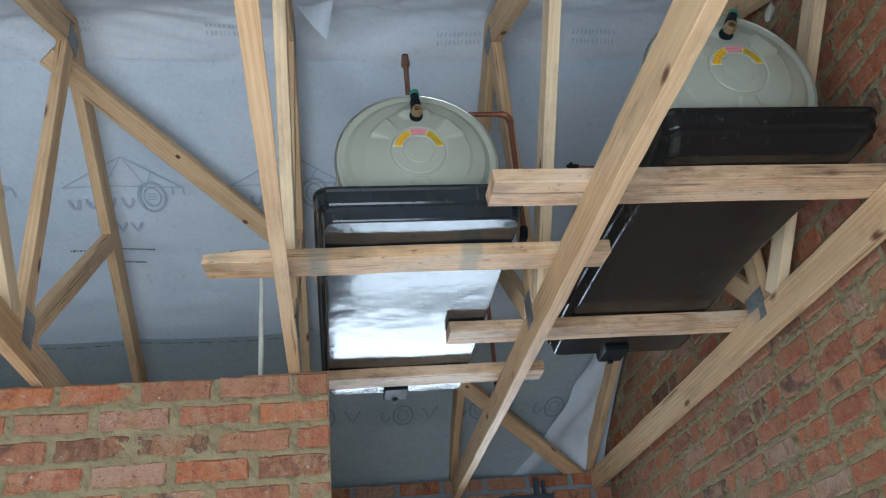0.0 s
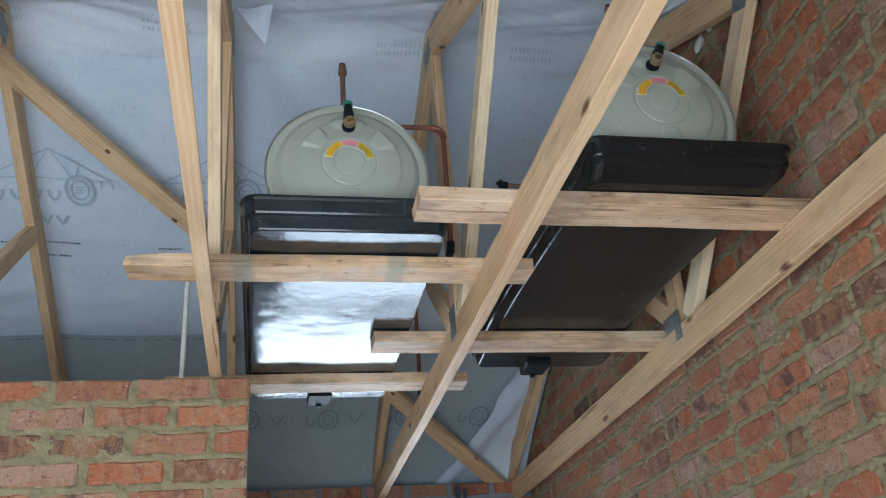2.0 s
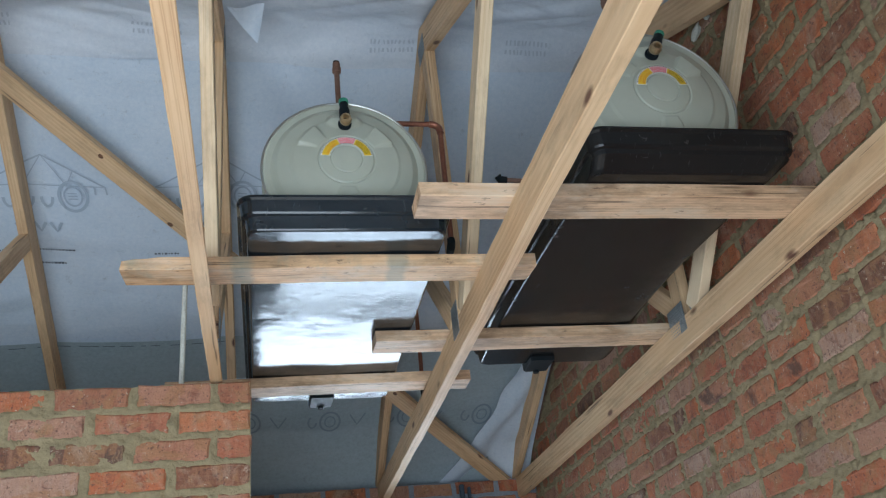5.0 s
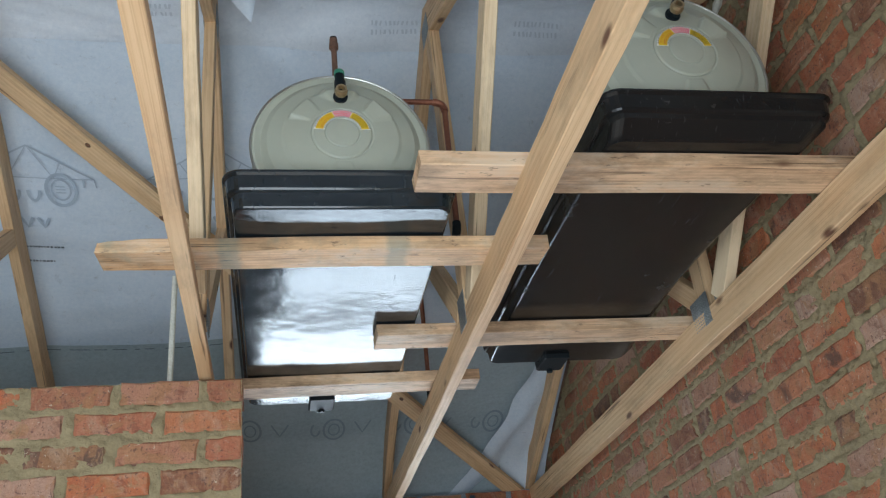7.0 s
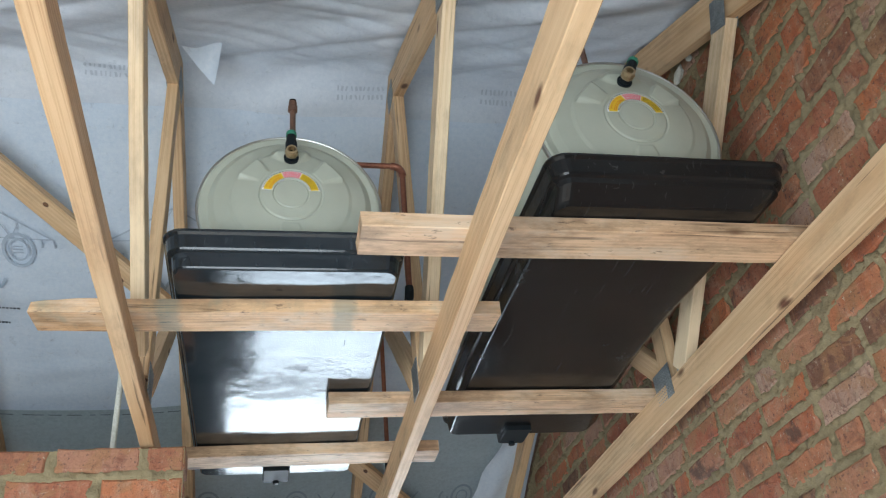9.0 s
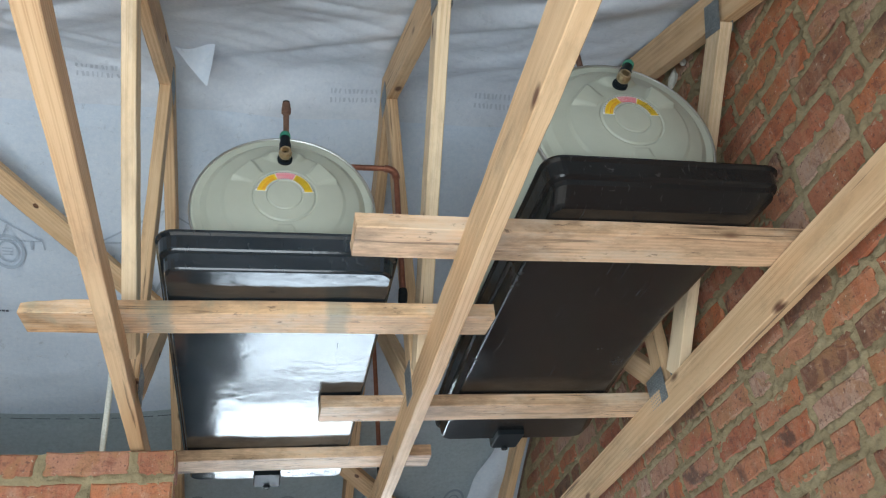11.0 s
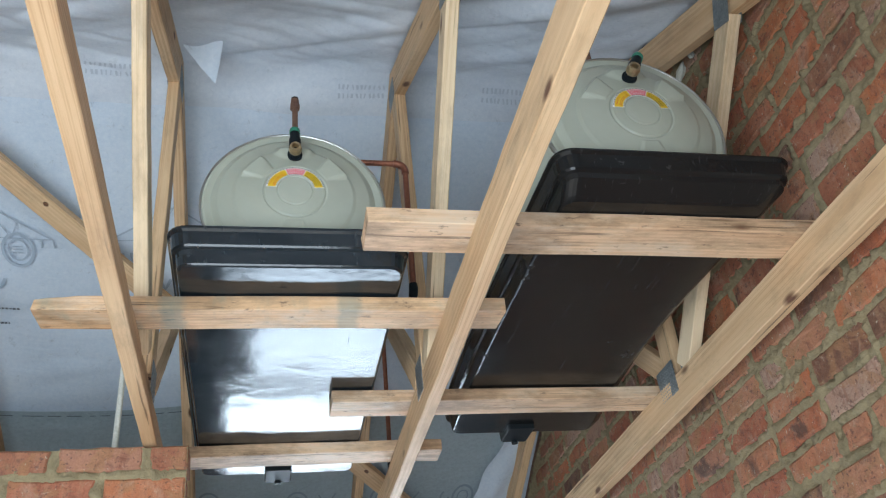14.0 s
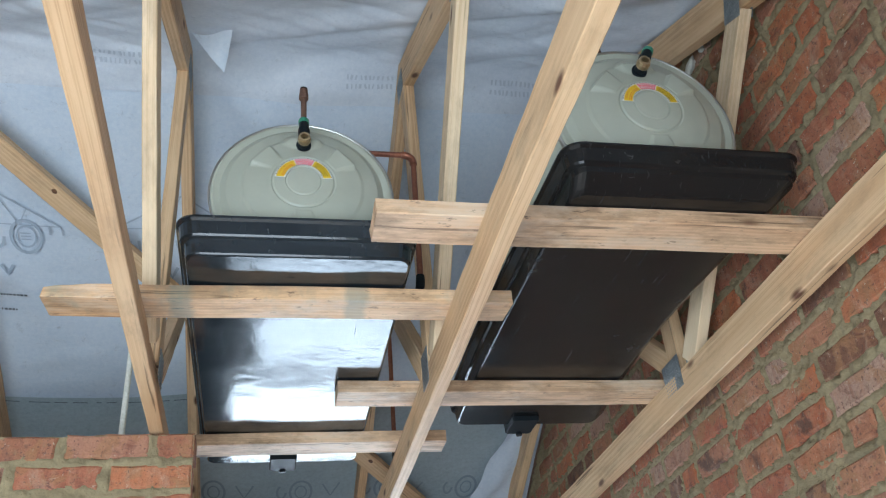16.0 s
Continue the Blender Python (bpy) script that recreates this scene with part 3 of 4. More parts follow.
plank(0.19, 1.262, 1.683, 1.795, 1.688, 1.80, WOOD_OLD, "weathered rough-sawn pine plank across the trusses", 41)
plank(-0.527, 0.575, 2.051, 2.145, 2.047, 2.141, WOOD_STAINED, "rough pine plank with green stains and a split end", 42, 0.014)
plank(0.185, 1.262, 2.579, 2.687, 2.583, 2.691, WOOD_OLD, "weathered pine plank across the trusses with resin streaks", 43)
plank(-0.51, 0.585, 2.985, 3.092, 2.98, 3.087, WOOD_OLD, "weathered pine plank beside the brick partition", 44)


# ---- drip trays ----
def round_rect(x0, x1, y0, y1, r, z, n=6, sides=0):
    pts = []
    for cx, cy, a in ((x1 - r, y1 - r, 0), (x0 + r, y1 - r, 90), (x0 + r, y0 + r, 180), (x1 - r, y0 + r, 270)):
        for k in range(n + 1):
            q = radians(a + 90 * k / n)
            pts.append((cx + r * math.cos(q), cy + r * math.sin(q), z))
        if sides and a in (90, 270):
            down = a == 90
            ya, yb = (y1 - r, y0 + r) if down else (y0 + r, y1 - r)
            pts += [(x0 if down else x1, ya + (yb - ya) * k / sides, z) for k in range(1, sides)]
    return pts


TRAY_Z = TOP + PLANK + 0.004


def drip_tray(x0, x1, y0, y1, label, mat, shift=0.0, bow=(0.0, 0.0), slant=0.0):
    """bow: how far the left and right sides are pushed aside midway; slant: how far the front slopes in under its lower ledge."""
    t = thing("drip_tray", ((x0 + x1) / 2, (y0 + y1) / 2, TRAY_Z), label, "drip tray", "drip trays")
    prof = [(0.030, 0.0), (0.026, 0.002), (0.024, 0.006), (0.021, 0.028), (0.0185, 0.040), (0.012, 0.0435), (0.009, 0.048), (0.0045, 0.080), (-0.001, 0.085), (-0.002, 0.088),
            (-0.001, 0.092), (0.004, 0.093), (0.009, 0.090), (0.014, 0.080), (0.020, 0.045), (0.024, 0.040), (0.030, 0.010), (0.038, 0.005)]
    rings = []
    for i, z in prof:
        inward = slant * max(0.0, 1 - z / 0.028)
        ring = round_rect(x0 + i, x1 - i - inward * 0.8, y0 + i + inward, y1 - i, max(0.045 - i * 0.5, 0.01), TRAY_Z + z, 6, 16)
        out = []
        for px, py, pz in ring:
            u = min(1.0, max(0.0, (py - y0) / (y1 - y0)))
            f = (px - x0) / (x1 - x0)
            out.append((px + (bow[0] * (1 - f) + bow[1] * f) * math.sin(math.pi * u ** 1.15), py, pz))
        rings.append(out)
    part("basin", loft(rings), mat, t, smooth=False)
    xm = (x0 + x1) / 2 + shift
    ob = loft([round_rect(xm - 0.048 + i, xm + 0.048 - i, y1 - 0.100, y1 + 0.024 - i, 0.008, TRAY_Z + z, 3) for i, z in ((0.006, -0.016), (0.002, -0.012), (0.0, 0.040), (0.0, 0.045))])
    spout = part("outlet", ob, BLACK, t, "square black outlet box")
    part("spigot", tube([(xm, y1 + 0.008, TRAY_Z - 0.014), (xm, y1 + 0.008, TRAY_Z - 0.026)], 0.011), BLACK, spout)
    return t


drip_tray(-0.236, 0.330, 1.901, 3.297, "glossy black plastic drip tray reflecting the window", PLASTIC)
drip_tray(0.590, 1.164, 1.580, 2.975, "scuffed black plastic drip tray close to the gable wall", PLASTIC_DIMMED, -0.036, (-0.014, -0.048), 0.040)


# ---- water heaters ----
RADIUS, LENGTH = 0.229, 1.05
DOME = 0.058


def cap_height(x, z):
    """How far the pressed end stands out from the seam."""
    r = math.hypot(x, z)
    h = DOME * (1 - (r / RADIUS) ** 2) - 0.008 * max(0.0, 1 - abs(r - 0.203) / 0.016)
    step = lambda v, w: max(0.0, min(1.0, 0.5 + v / w))
    h += 0.0022 * step(0.148 - r, 0.008)
    h -= 0.003 * step(0.0022 - abs(r - 0.076), 0.003)
    h -= 0.0045 * step(0.0011 - abs(r - 0.0430), 0.0012)
    for a in (40, 140, 270):
        q = radians(a)
        u, w = x * math.cos(q) + z * math.sin(q), -x * math.sin(q) + z * math.cos(q)
        inside = min(u - 0.086, 0.140 - u, (0.019 + (u - 0.086) * 0.35) - abs(w))
        if inside > -0.006:
            h += 0.0115 * min(1.0, max(0.0, (u - 0.078) / 0.060)) * step(inside, 0.0035)
    e = (x / 0.044) ** 2 + ((z - 0.138) / 0.032) ** 2
    if e < 1.35:
        h += 0.012 * step(1.0 - e, 0.6) * min(1.0, max(0.0, (z - 0.10) / 0.04))
    return h


def draped(bm, lift):
    """Lays a flat pattern of the x z plane onto the pressed end."""
    for v in bm.verts:
        v.co.y = -(DOME * (1 - (math.hypot(v.co.x, v.co.z) / RADIUS) ** 2) + 0.004 + lift)
    return bm


def letters(text, r, mid, spread, size, depth, squash=0.8):
    """Raised letters along an arc about the origin, in the x z plane, read from -y."""
    bm = bmesh.new()
    for i, ch in enumerate(text):
        if ch == " ":
            continue
        cu = bpy.data.curves.new("letter", "FONT")
        cu.body, cu.size, cu.align_x = ch, size, "CENTER"
        ob = bpy.data.objects.new("letter", cu)
        scene.collection.objects.link(ob)
        bpy.context.view_layer.update()
        me = bpy.data.meshes.new_from_object(ob)
        bpy.data.objects.remove(ob)
        a = mid + spread * (0.5 - (i + 0.5) / len(text))
        m = pose(0, 0, 0, 0, -(a - 90), 0) @ pose(0, -depth, r) @ pose(0, 0, 0, 90) @ Matrix.Diagonal((squash, 1, 1, 1))
        me.transform(m)
        bm.from_mesh(me)
        bpy.data.meshes.remove(me)
    return bm


def arc_patch(r0, r1, a0, a1, y, n=18):
    bm = bmesh.new()
    for dy in (0,):
        ring = []
        for i in range(n + 1):
            q = radians(a0 + (a1 - a0) * i / n)
            ring.append([bm.verts.new((r * math.cos(q), y + dy, r * math.sin(q))) for r in (r0, r1)])
        for a, b in zip(ring, ring[1:]):
            bm.faces.new((a[0], a[1], b[1], b[0]))
    return bm


def water_heater(cx, y, cz, label, turn=0.0, valve_turn=0.0, drop=0.0):
    """A horizontal tank whose pressed end faces -y at y."""
    t = thing("water_heater", (cx, y, cz - RADIUS), label, "water heater", "water heaters")
    here = pose(cx, y, cz, 0, turn, 0)
    n = 96
    ring = lambda r, yy: [(r * math.cos(2 * math.pi * k / n), yy, r * math.sin(2 * math.pi * k / n)) for k in range(n)]
    part("shell", loft([ring(RADIUS - 0.003, 0.002), ring(RADIUS - 0.003, LENGTH - 0.05), ring(RADIUS - 0.02, LENGTH - 0.02), ring(RADIUS - 0.08, LENGTH), ring(0.02, LENGTH + 0.008)]), ENAMEL, t, "grey-green enamelled steel shell", here, True)
    part("seam", loft([ring(RADIUS - 0.005, -0.001), ring(RADIUS - 0.003, -0.004), ring(RADIUS, -0.004), ring(RADIUS + 0.0022, -0.001), ring(RADIUS + 0.002, 0.005), ring(RADIUS - 0.004, 0.007)], caps=False), CHROME, t, "bright rolled metal seam", here, True)
    bm = bmesh.new()
    nr, na = 170, 168
    centre = bm.verts.new((0, -cap_height(0, 0), 0))
    prev = None
    for i in range(1, nr + 1):
        r = (RADIUS - 0.004) * i / nr
        row = []
        for k in range(na):
            q = 2 * math.pi * k / na
            x, z = r * math.cos(q), r * math.sin(q)
            row.append(bm.verts.new((x, -cap_height(x, z), z)))
        for k in range(na):
            if prev is None:
                bm.faces.new((centre, row[k], row[(k + 1) % na]))
            else:
                bm.faces.new((prev[k], row[k], row[(k + 1) % na], prev[(k + 1) % na]))
        prev = row
    part("end_cap", bm, ENAMEL, t, "pressed grey-green end cap with embossed wedges", here, True)
    def joined(pieces):
        bm = bmesh.new()
        for one in pieces:
            me = bpy.data.meshes.new("piece")
            one.to_mesh(me)
            one.free()
            bm.from_mesh(me)
            bpy.data.meshes.remove(me)
        return bm

    sticker = part("label", draped(arc_patch(0.0448, 0.0720, 8, 172, 0), 0.0010), WHITE, t, "curved warning label in yellow and pink", here)
    for a0, a1, mat, text in ((112, 171, YELLOW, ""), (9, 66, YELLOW, ""), (68, 110, PINK, "pink middle field")):
        part("label_field", draped(arc_patch(0.0484, 0.0680, a0, a1, 0), 0.0016), mat, sticker, text, here)
    part("lettering", draped(letters("VERTICAL", 0.0600, 89, 38, 0.0083, 0), 0.0024), WHITE, sticker, "white lettering", here)
    part("lettering", draped(letters("OUTLET", 0.0506, 89, 36, 0.0088, 0), 0.0024), WHITE, sticker, "white lettering", here)
    part("lettering", draped(letters("WARNING", 0.0600, 141, 46, 0.0083, 0), 0.0024), RED, sticker, "red lettering", here)
    for rr, a0, a1 in ((0.0556, 118, 168), (0.0518, 118, 168), (0.0640, 14, 62), (0.0595, 14, 62), (0.0550, 14, 62), (0.0508, 14, 62)):
        part("print_bar", draped(arc_patch(rr - 0.0006, rr + 0.0006, a0, a1, 0, 14), 0.0022), RED if a0 > 100 else BLACK, sticker, "", here)
    for rr in (0.0698, 0.0466):
        ticks = [arc_patch(rr - 0.0013, rr + 0.0013, 10 + k * 6.4, 13 + k * 6.4, 0, 1) for k in range(25)]
        tagged(part("check_border", draped(joined(ticks), 0.0022), BLACK, sticker, "", here), kind="stuff")
    # drain fitting on the upper boss
    zz, d = 0.118 - drop, -0.050
    here = here @ pose(0, 0, zz) @ pose(0, 0, 0, 0, valve_turn, 0) @ pose(0, 0, -zz)
    valve = part("drain_valve", tube([(0, d + 0.012, zz), (0, d - 0.004, zz), (0, d - 0.006, zz), (0, d - 0.026, zz - 0.003)], [0.019, 0.019, 0.014, 0.014], 16), BLACK, t, "black valve with brass nozzle and green cap", here)
    part("valve_body", tube([(0, d - 0.018, zz - 0.004), (0, d - 0.014, zz + 0.016), (0, d - 0.010, zz + 0.042), (0, d - 0.0098, zz + 0.043), (0, d - 0.006, zz + 0.066)], [0.0135, 0.0150, 0.0150, 0.0125, 0.0125], 16), BLACK, valve, "", here)
    part("valve_cap", tube([(0, d - 0.006, zz + 0.066), (0, d - 0.004, zz + 0.079), (0, d - 0.003, zz + 0.082)], [0.0138, 0.0138, 0.010], 12), GREEN, valve, "green plastic cap", here)
    ring2 = lambda r, yy, dz: [(r * math.cos(2 * math.pi * k / 12), yy, zz - 0.006 + dz + r * math.sin(2 * math.pi * k / 12)) for k in range(12)]
    part("nozzle", loft([ring2(0.0145, d - 0.022, 0), ring2(0.0165, d - 0.026, 0), ring2(0.0165, d - 0.036, -0.001), ring2(0.0140, d - 0.040, -0.002), ring2(0.0140, d - 0.046, -0.002), ring2(0.0095, d - 0.046, -0.002), ring2(0.008, d - 0.030, -0.001)]), BRASS, valve, "brass nozzle", here)
    return t


HEATERS = ((0.054, 2.000, 2.829), (0.835, 1.660, 2.829))
water_heater(*HEATERS[0], "grey-green horizontal water heater on a glossy drip tray")
water_heater(*HEATERS[1], "grey-green horizontal water heater beside the brick gable", -2, 30, 0.004)


# ---- copper pipes ----
def riser(cx, y, z0, z1, label):
    p = thing("copper_pipe", (cx, y, z0), label, "pipe", "copper pipes")
    part("pipe", tube([(cx, y, z0), (cx, y, z1)], 0.0085), PIPE_OLD, p)
    part("coupling", tube([(cx, y, z1 - 0.012), (cx, y, z1 - 0.010), (cx, y, z1 + 0.008), (cx, y, z1 + 0.010), (cx, y, z1 + 0.024), (cx, y, z1 + 0.026)], [0.011, 0.0145, 0.0145, 0.012, 0.0125, 0.0125], 8), PIPE_OLD, p, "brown compression coupling")
    part("pipe_end", tube([(cx, y, z1 + 0.024), (cx, y - 0.002, z1 + 0.033)], [0.0105, 0.0105]), BLACK, p, "dark open end")


riser(0.066, 2.183, 3.01, 3.334, "short upright copper pipe on the tank")
riser(0.868, 1.843, 3.01, 3.345, "short upright copper pipe on the tank")
run = [(0.12, 2.185, 3.03), (0.13, 2.185, 3.08)] + bend((0.13, 2.185, 3.08), (0.15, 2.185, 3.128), (0.3, 2.185, 3.128), 0.03) + bend((0.3, 2.185, 3.128), (0.384, 2.185, 3.128), (0.376, 2.185, 2.8), 0.026) + [(0.377, 2.185, 2.8), (0.375, 2.185, 2.700)]
outlet = thing("overflow_pipe", (0.375, 2.185, 2.69), "copper overflow pipe bent down beside the tray", "pipe", "copper pipes")
part("pipe", tube(run, 0.0085), COPPER, outlet)
part("elbow", tube(bend((0.3, 2.185, 3.128), (0.384, 2.185, 3.128), (0.376, 2.185, 2.8), 0.034), 0.0112), COPPER, outlet, "copper elbow fitting")
part("pipe_end", tube([(0.375, 2.185, 2.712), (0.375, 2.185, 2.700), (0.376, 2.20, 2.690), (0.378, 2.23, 2.688)], [0.0115, 0.0125, 0.0125, 0.0115], 12), BLACK, outlet, "dark elbow at the lower end")
drop = thing("drain_pipe", (0.43, 3.14, 2.55), "dark copper drain pipe behind the tray", "pipe", "copper pipes")
part("pipe", tube([(0.10, 2.99, 2.90), (0.10, 3.05, 2.90)] + bend((0.10, 3.05, 2.9), (0.10, 3.14, 2.92), (0.3, 3.14, 3.05), 0.03) + bend((0.3, 3.14, 3.05), (0.436, 3.14, 3.13), (0.434, 3.14, 2.9), 0.03) + [(0.430, 3.14, 2.56)], 0.008), COPPER, drop)
part("pipe_end", tube([(0.430, 3.14, 2.575), (0.430, 3.14, 2.550)], 0.0105), BLACK, drop)

stub = thing("relief_stub", (0.56, 2.2, 2.93), "dark copper relief stub on the side of the tank", "pipe", "copper pipes")
part("pipe", tube([(0.66, 2.2, 2.925), (0.575, 2.2, 2.930)], 0.008), PIPE_OLD, stub)
part("pipe_end", tube([(0.582, 2.2, 2.930), (0.560, 2.2, 2.932), (0.552, 2.195, 2.942)], [0.011, 0.0125, 0.0115], 12), BLACK, stub)

# pale conduit behind the partition
conduit = part("conduit", tube([(-0.436, 2.80, 0.0), (-0.436, 2.80, 2.62), (-0.436, 2.80, 2.88)], 0.009, 10), PVC)
tagged(conduit, "thin pale plastic conduit rising behind the brick partition", "conduit")


# ---- loose underlay and printing ----
def patch(corner, nu, nv, fn):
    bm = bmesh.new()
    rows = [[bm.verts.new(fn(i / nu, j / nv)) for i in range(nu + 1)] for j in range(nv + 1)]
    for a, b in zip(rows, rows[1:]):
        for i in range(nu):
            bm.faces.new((a[i], a[i + 1], b[i + 1], b[i]))
    return bm


def flap(u, v):
    a, b, c = Vector((-0.288, 2.295, 3.693)), Vector((-0.158, 2.285, 3.695)), Vector((-0.184, 2.385, 3.608))
    p = a.lerp(b, u).lerp(c, v)
    p.y += 0.012 * math.sin(u * 5 + v * 3) * (1 - v)
    return p


tagged(part("torn_flap", patch(0, 8, 8, flap), MEMBRANE, None, "torn pointed scrap of underlay hanging at the ridge", None, True), category="underlay scrap")


def stroke(bm, pts, width):
    """A flat printed line on the far slope."""
    dense = []
    for (x0, y0), (x1, y1) in zip(pts, pts[1:]):
        n = max(1, int(math.hypot(x1 - x0, y1 - y0) / 0.02))
        dense += [(x0 + (x1 - x0) * i / n, y0 + (y1 - y0) * i / n) for i in range(n)]
    dense.append(pts[-1])
    prev = None
    for i, (x, y) in enumerate(dense):
        a, b = dense[max(i - 1, 0)], dense[min(i + 1, len(dense) - 1)]
        dx, dy = b[0] - a[0], b[1] - a[1]
        l = math.hypot(dx, dy) or 1
        nx, ny = -dy / l * width / 2, dx / l * width / 2
        lift = 0.002 if y < 2.6 else 0.0165 if y < 3.8 else 0.028
        if y > 4.35:
            lift += 0.10 * ((y - 4.35) / 0.4) ** 2
        pair = [bm.verts.new((x + s * nx, y + s * ny, underlay_z(x + s * nx, y + s * ny) - lift)) for s in (-1, 1)]
        if prev:
            bm.faces.new((prev[0], prev[1], pair[1], pair[0]))
        prev = pair


def circle(cx, cy, rx, ry, n=22, a0=0, a1=360):
    return [(cx + rx * math.cos(radians(a0 + (a1 - a0) * i / n)), cy + ry * math.sin(radians(a0 + (a1 - a0) * i / n))) for i in range(n + 1)]


def print_mark(cx, cy):
    """A faded printed mark: a truss outline, a ringed sign and a row of bars."""
    bm = bmesh.new()
    peak = (cx - 0.10, cy - 0.19)
    stroke(bm, [(cx + 0.13, cy - 0.035), (cx + 0.125, cy - 0.07), peak, (cx - 0.345, cy - 0.07)], 0.006)
    stroke(bm, [(cx + 0.12, cy - 0.07), (cx - 0.34, cy - 0.07)], 0.004)
    stroke(bm, [(cx + 0.01, cy - 0.13), (cx - 0.02, cy - 0.072), peak, (cx - 0.18, cy - 0.072), (cx - 0.22, cy - 0.13)], 0.004)
    stroke(bm, circle(cx, cy - 0.025, 0.054, 0.062), 0.012)
    stroke(bm, circle(cx, cy - 0.025, 0.034, 0.040), 0.007)
    for dx, w in ((-0.10, 0.05), (-0.17, 0.045), (-0.24, 0.05), (-0.31, 0.045)):
        stroke(bm, circle(cx + dx, cy - 0.02, w * 0.42, 0.040, 12, 0, 180), 0.011)
    for dx in (-0.06, -0.12, -0.19):
        stroke(bm, [(cx + dx, cy + 0.09), (cx + dx - 0.022, cy + 0.13), (cx + dx - 0.044, cy + 0.09)], 0.012)
    for dy in (-0.012, 0.0, 0.012):
        stroke(bm, [(cx + 0.016, cy - 0.025 + dy), (cx - 0.020, cy - 0.025 + dy)], 0.004)
    stroke(bm, [(cx + 0.085, cy - 0.068), (cx + 0.085, cy - 0.035)], 0.008)
    ob = part("printed_mark", bm, INK)
    return tagged(ob, "faded blue printed mark on the underlay", "print", "printed marks")


for k in range(4):
    print_mark(-0.909 + 0.66 * (k - 1), 3.156)
for k in range(5):
    bm = bmesh.new()
    cx = -0.64 + 0.40 * k
    stroke(bm, circle(cx, 4.33, 0.050, 0.062), 0.011)
    stroke(bm, circle(cx, 4.33, 0.026, 0.034), 0.007)
    stroke(bm, circle(cx - 0.09, 4.33, 0.02, 0.035, 12, 0, 250), 0.010)
    stroke(bm, [(cx + 0.10, 4.29), (cx + 0.14, 4.36), (cx + 0.18, 4.29)], 0.008)
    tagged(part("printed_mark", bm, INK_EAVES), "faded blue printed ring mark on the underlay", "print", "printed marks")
rng = random.Random(8)
for x0, x1, y in ((-1.10, -0.93, 3.37), (-0.62, -0.52, 3.385), (-1.28, -1.16, 3.37), (-1.08, -0.98, 3.43), (0.02, 0.12, 3.385)):
    row = thing("printed_line", (x0, y, underlay_z(x0, y)), "row of tiny dark printed bars on the underlay", "print", "printed lines")
    x = x0
    while x < x1:
        n = rng.uniform(0.004, 0.011)
        bm = bmesh.new()
        stroke(bm, [(x, y), (x + n, y)], 0.006 + rng.uniform(0, 0.003))
        part("print_bar", bm, INK_DARK, row)
        x += n + rng.uniform(0.003, 0.007)
rng = random.Random(5)
dashed = thing("dashed_line", (0, 3.835, underlay_z(0, 3.835)), "dark dashed line along the underlay's lap", "print")
x = -1.5
while x < 1.2:
    n = rng.uniform(0.02, 0.09)
    bm = bmesh.new()
    stroke(bm, [(x, 3.835), (x + n, 3.835)], 0.0035)
    part("dash", bm, INK_DARK, dashed)
    x += n + rng.uniform(0.012, 0.05)
for x0, y0 in ((-0.62, 2.50), (0.24, 2.53), (0.78, 2.53), (-1.2, 2.50)):
    marks = thing("printed_row", (x0, y0, underlay_z(x0, y0)), "faint printed row of bars on the ridge underlay", "print", "printed rows")
    for k in range(22):
        bm = bmesh.new()
        xx, yy = x0 + (k % 11) * 0.016, y0 - 0.02 + 0.03 * (k // 11)
        stroke(bm, [(xx, yy - 0.008), (xx + rng.uniform(-0.004, 0.006), yy + 0.008)], rng.uniform(0.004, 0.009))
        part("print_bar", bm, INK_FAINT, marks)


def loose_sheet(u, v):
    y = 3.75 + 1.05 * v
    left = 1.13 - 0.46 * v ** 2.2 + 0.03 * noise.noise(Vector((v * 6, 2, 0)))
    x = left + (RIGHT_X - 0.012 - left) * u
    z = underlay_z(x, y) - 0.035 - 0.03 * v - 0.22 * max(0, v - 0.75) + 0.02 * math.sin(u * 7 + v * 5) * v + 0.02 * noise.noise(Vector((u * 4, v * 6, 1)))
    return (x, y, z)


tagged(part("loose_underlay", patch(0, 16, 30, loose_sheet), MEMBRANE, None, "pale loose sheet of underlay hanging in the eaves corner", None, True), category="underlay sheet")

# timber plate and steel bracket on the far wall
tagged(timber("wall_plate", (LEFT_X + 0.05, FAR_Y + 0.06, 2.42), (RIGHT_X - 0.02, FAR_Y + 0.06, 2.42), 0.10, 0.04, WOOD, seed=71), "pine wall plate bedded in the far wall", "wall plate")
br = box_bm((0.66, FAR_Y - 0.012, 2.40), (0.96, FAR_Y + 0.003, 2.445), 0.003)
bracket = thing("steel_bracket", (0.8, FAR_Y, 2.4), "dark blue steel bracket on the brickwork", "bracket")
part("bar", br, BLUESTEEL, bracket)
part("lug", box_bm((0.855, FAR_Y - 0.03, 2.445), (0.88, FAR_Y - 0.002, 2.53), 0.003), BLUESTEEL, bracket)
part("lug", box_bm((0.90, FAR_Y - 0.03, 2.445), (0.915, FAR_Y - 0.002, 2.515), 0.003), BLUESTEEL, bracket)


# ---- mortar scraps on the gable wall ----
def lump(at, size, seed, label, turn):
    bm = bmesh.new()
    bmesh.ops.create_icosphere(bm, subdivisions=2, radius=1)
    for v in bm.verts:
        k = 1 + 0.35 * noise.noise(v.co * 1.7 + Vector((seed, 0, 0)))
        v.co = Vector((v.co.x * size[0] * k, v.co.y * size[1] * k, v.co.z * size[2] * k))
    return tagged(part("mortar_scrap", bm, PVC, None, label, pose(*at, turn, 0, 0)), category="scrap")


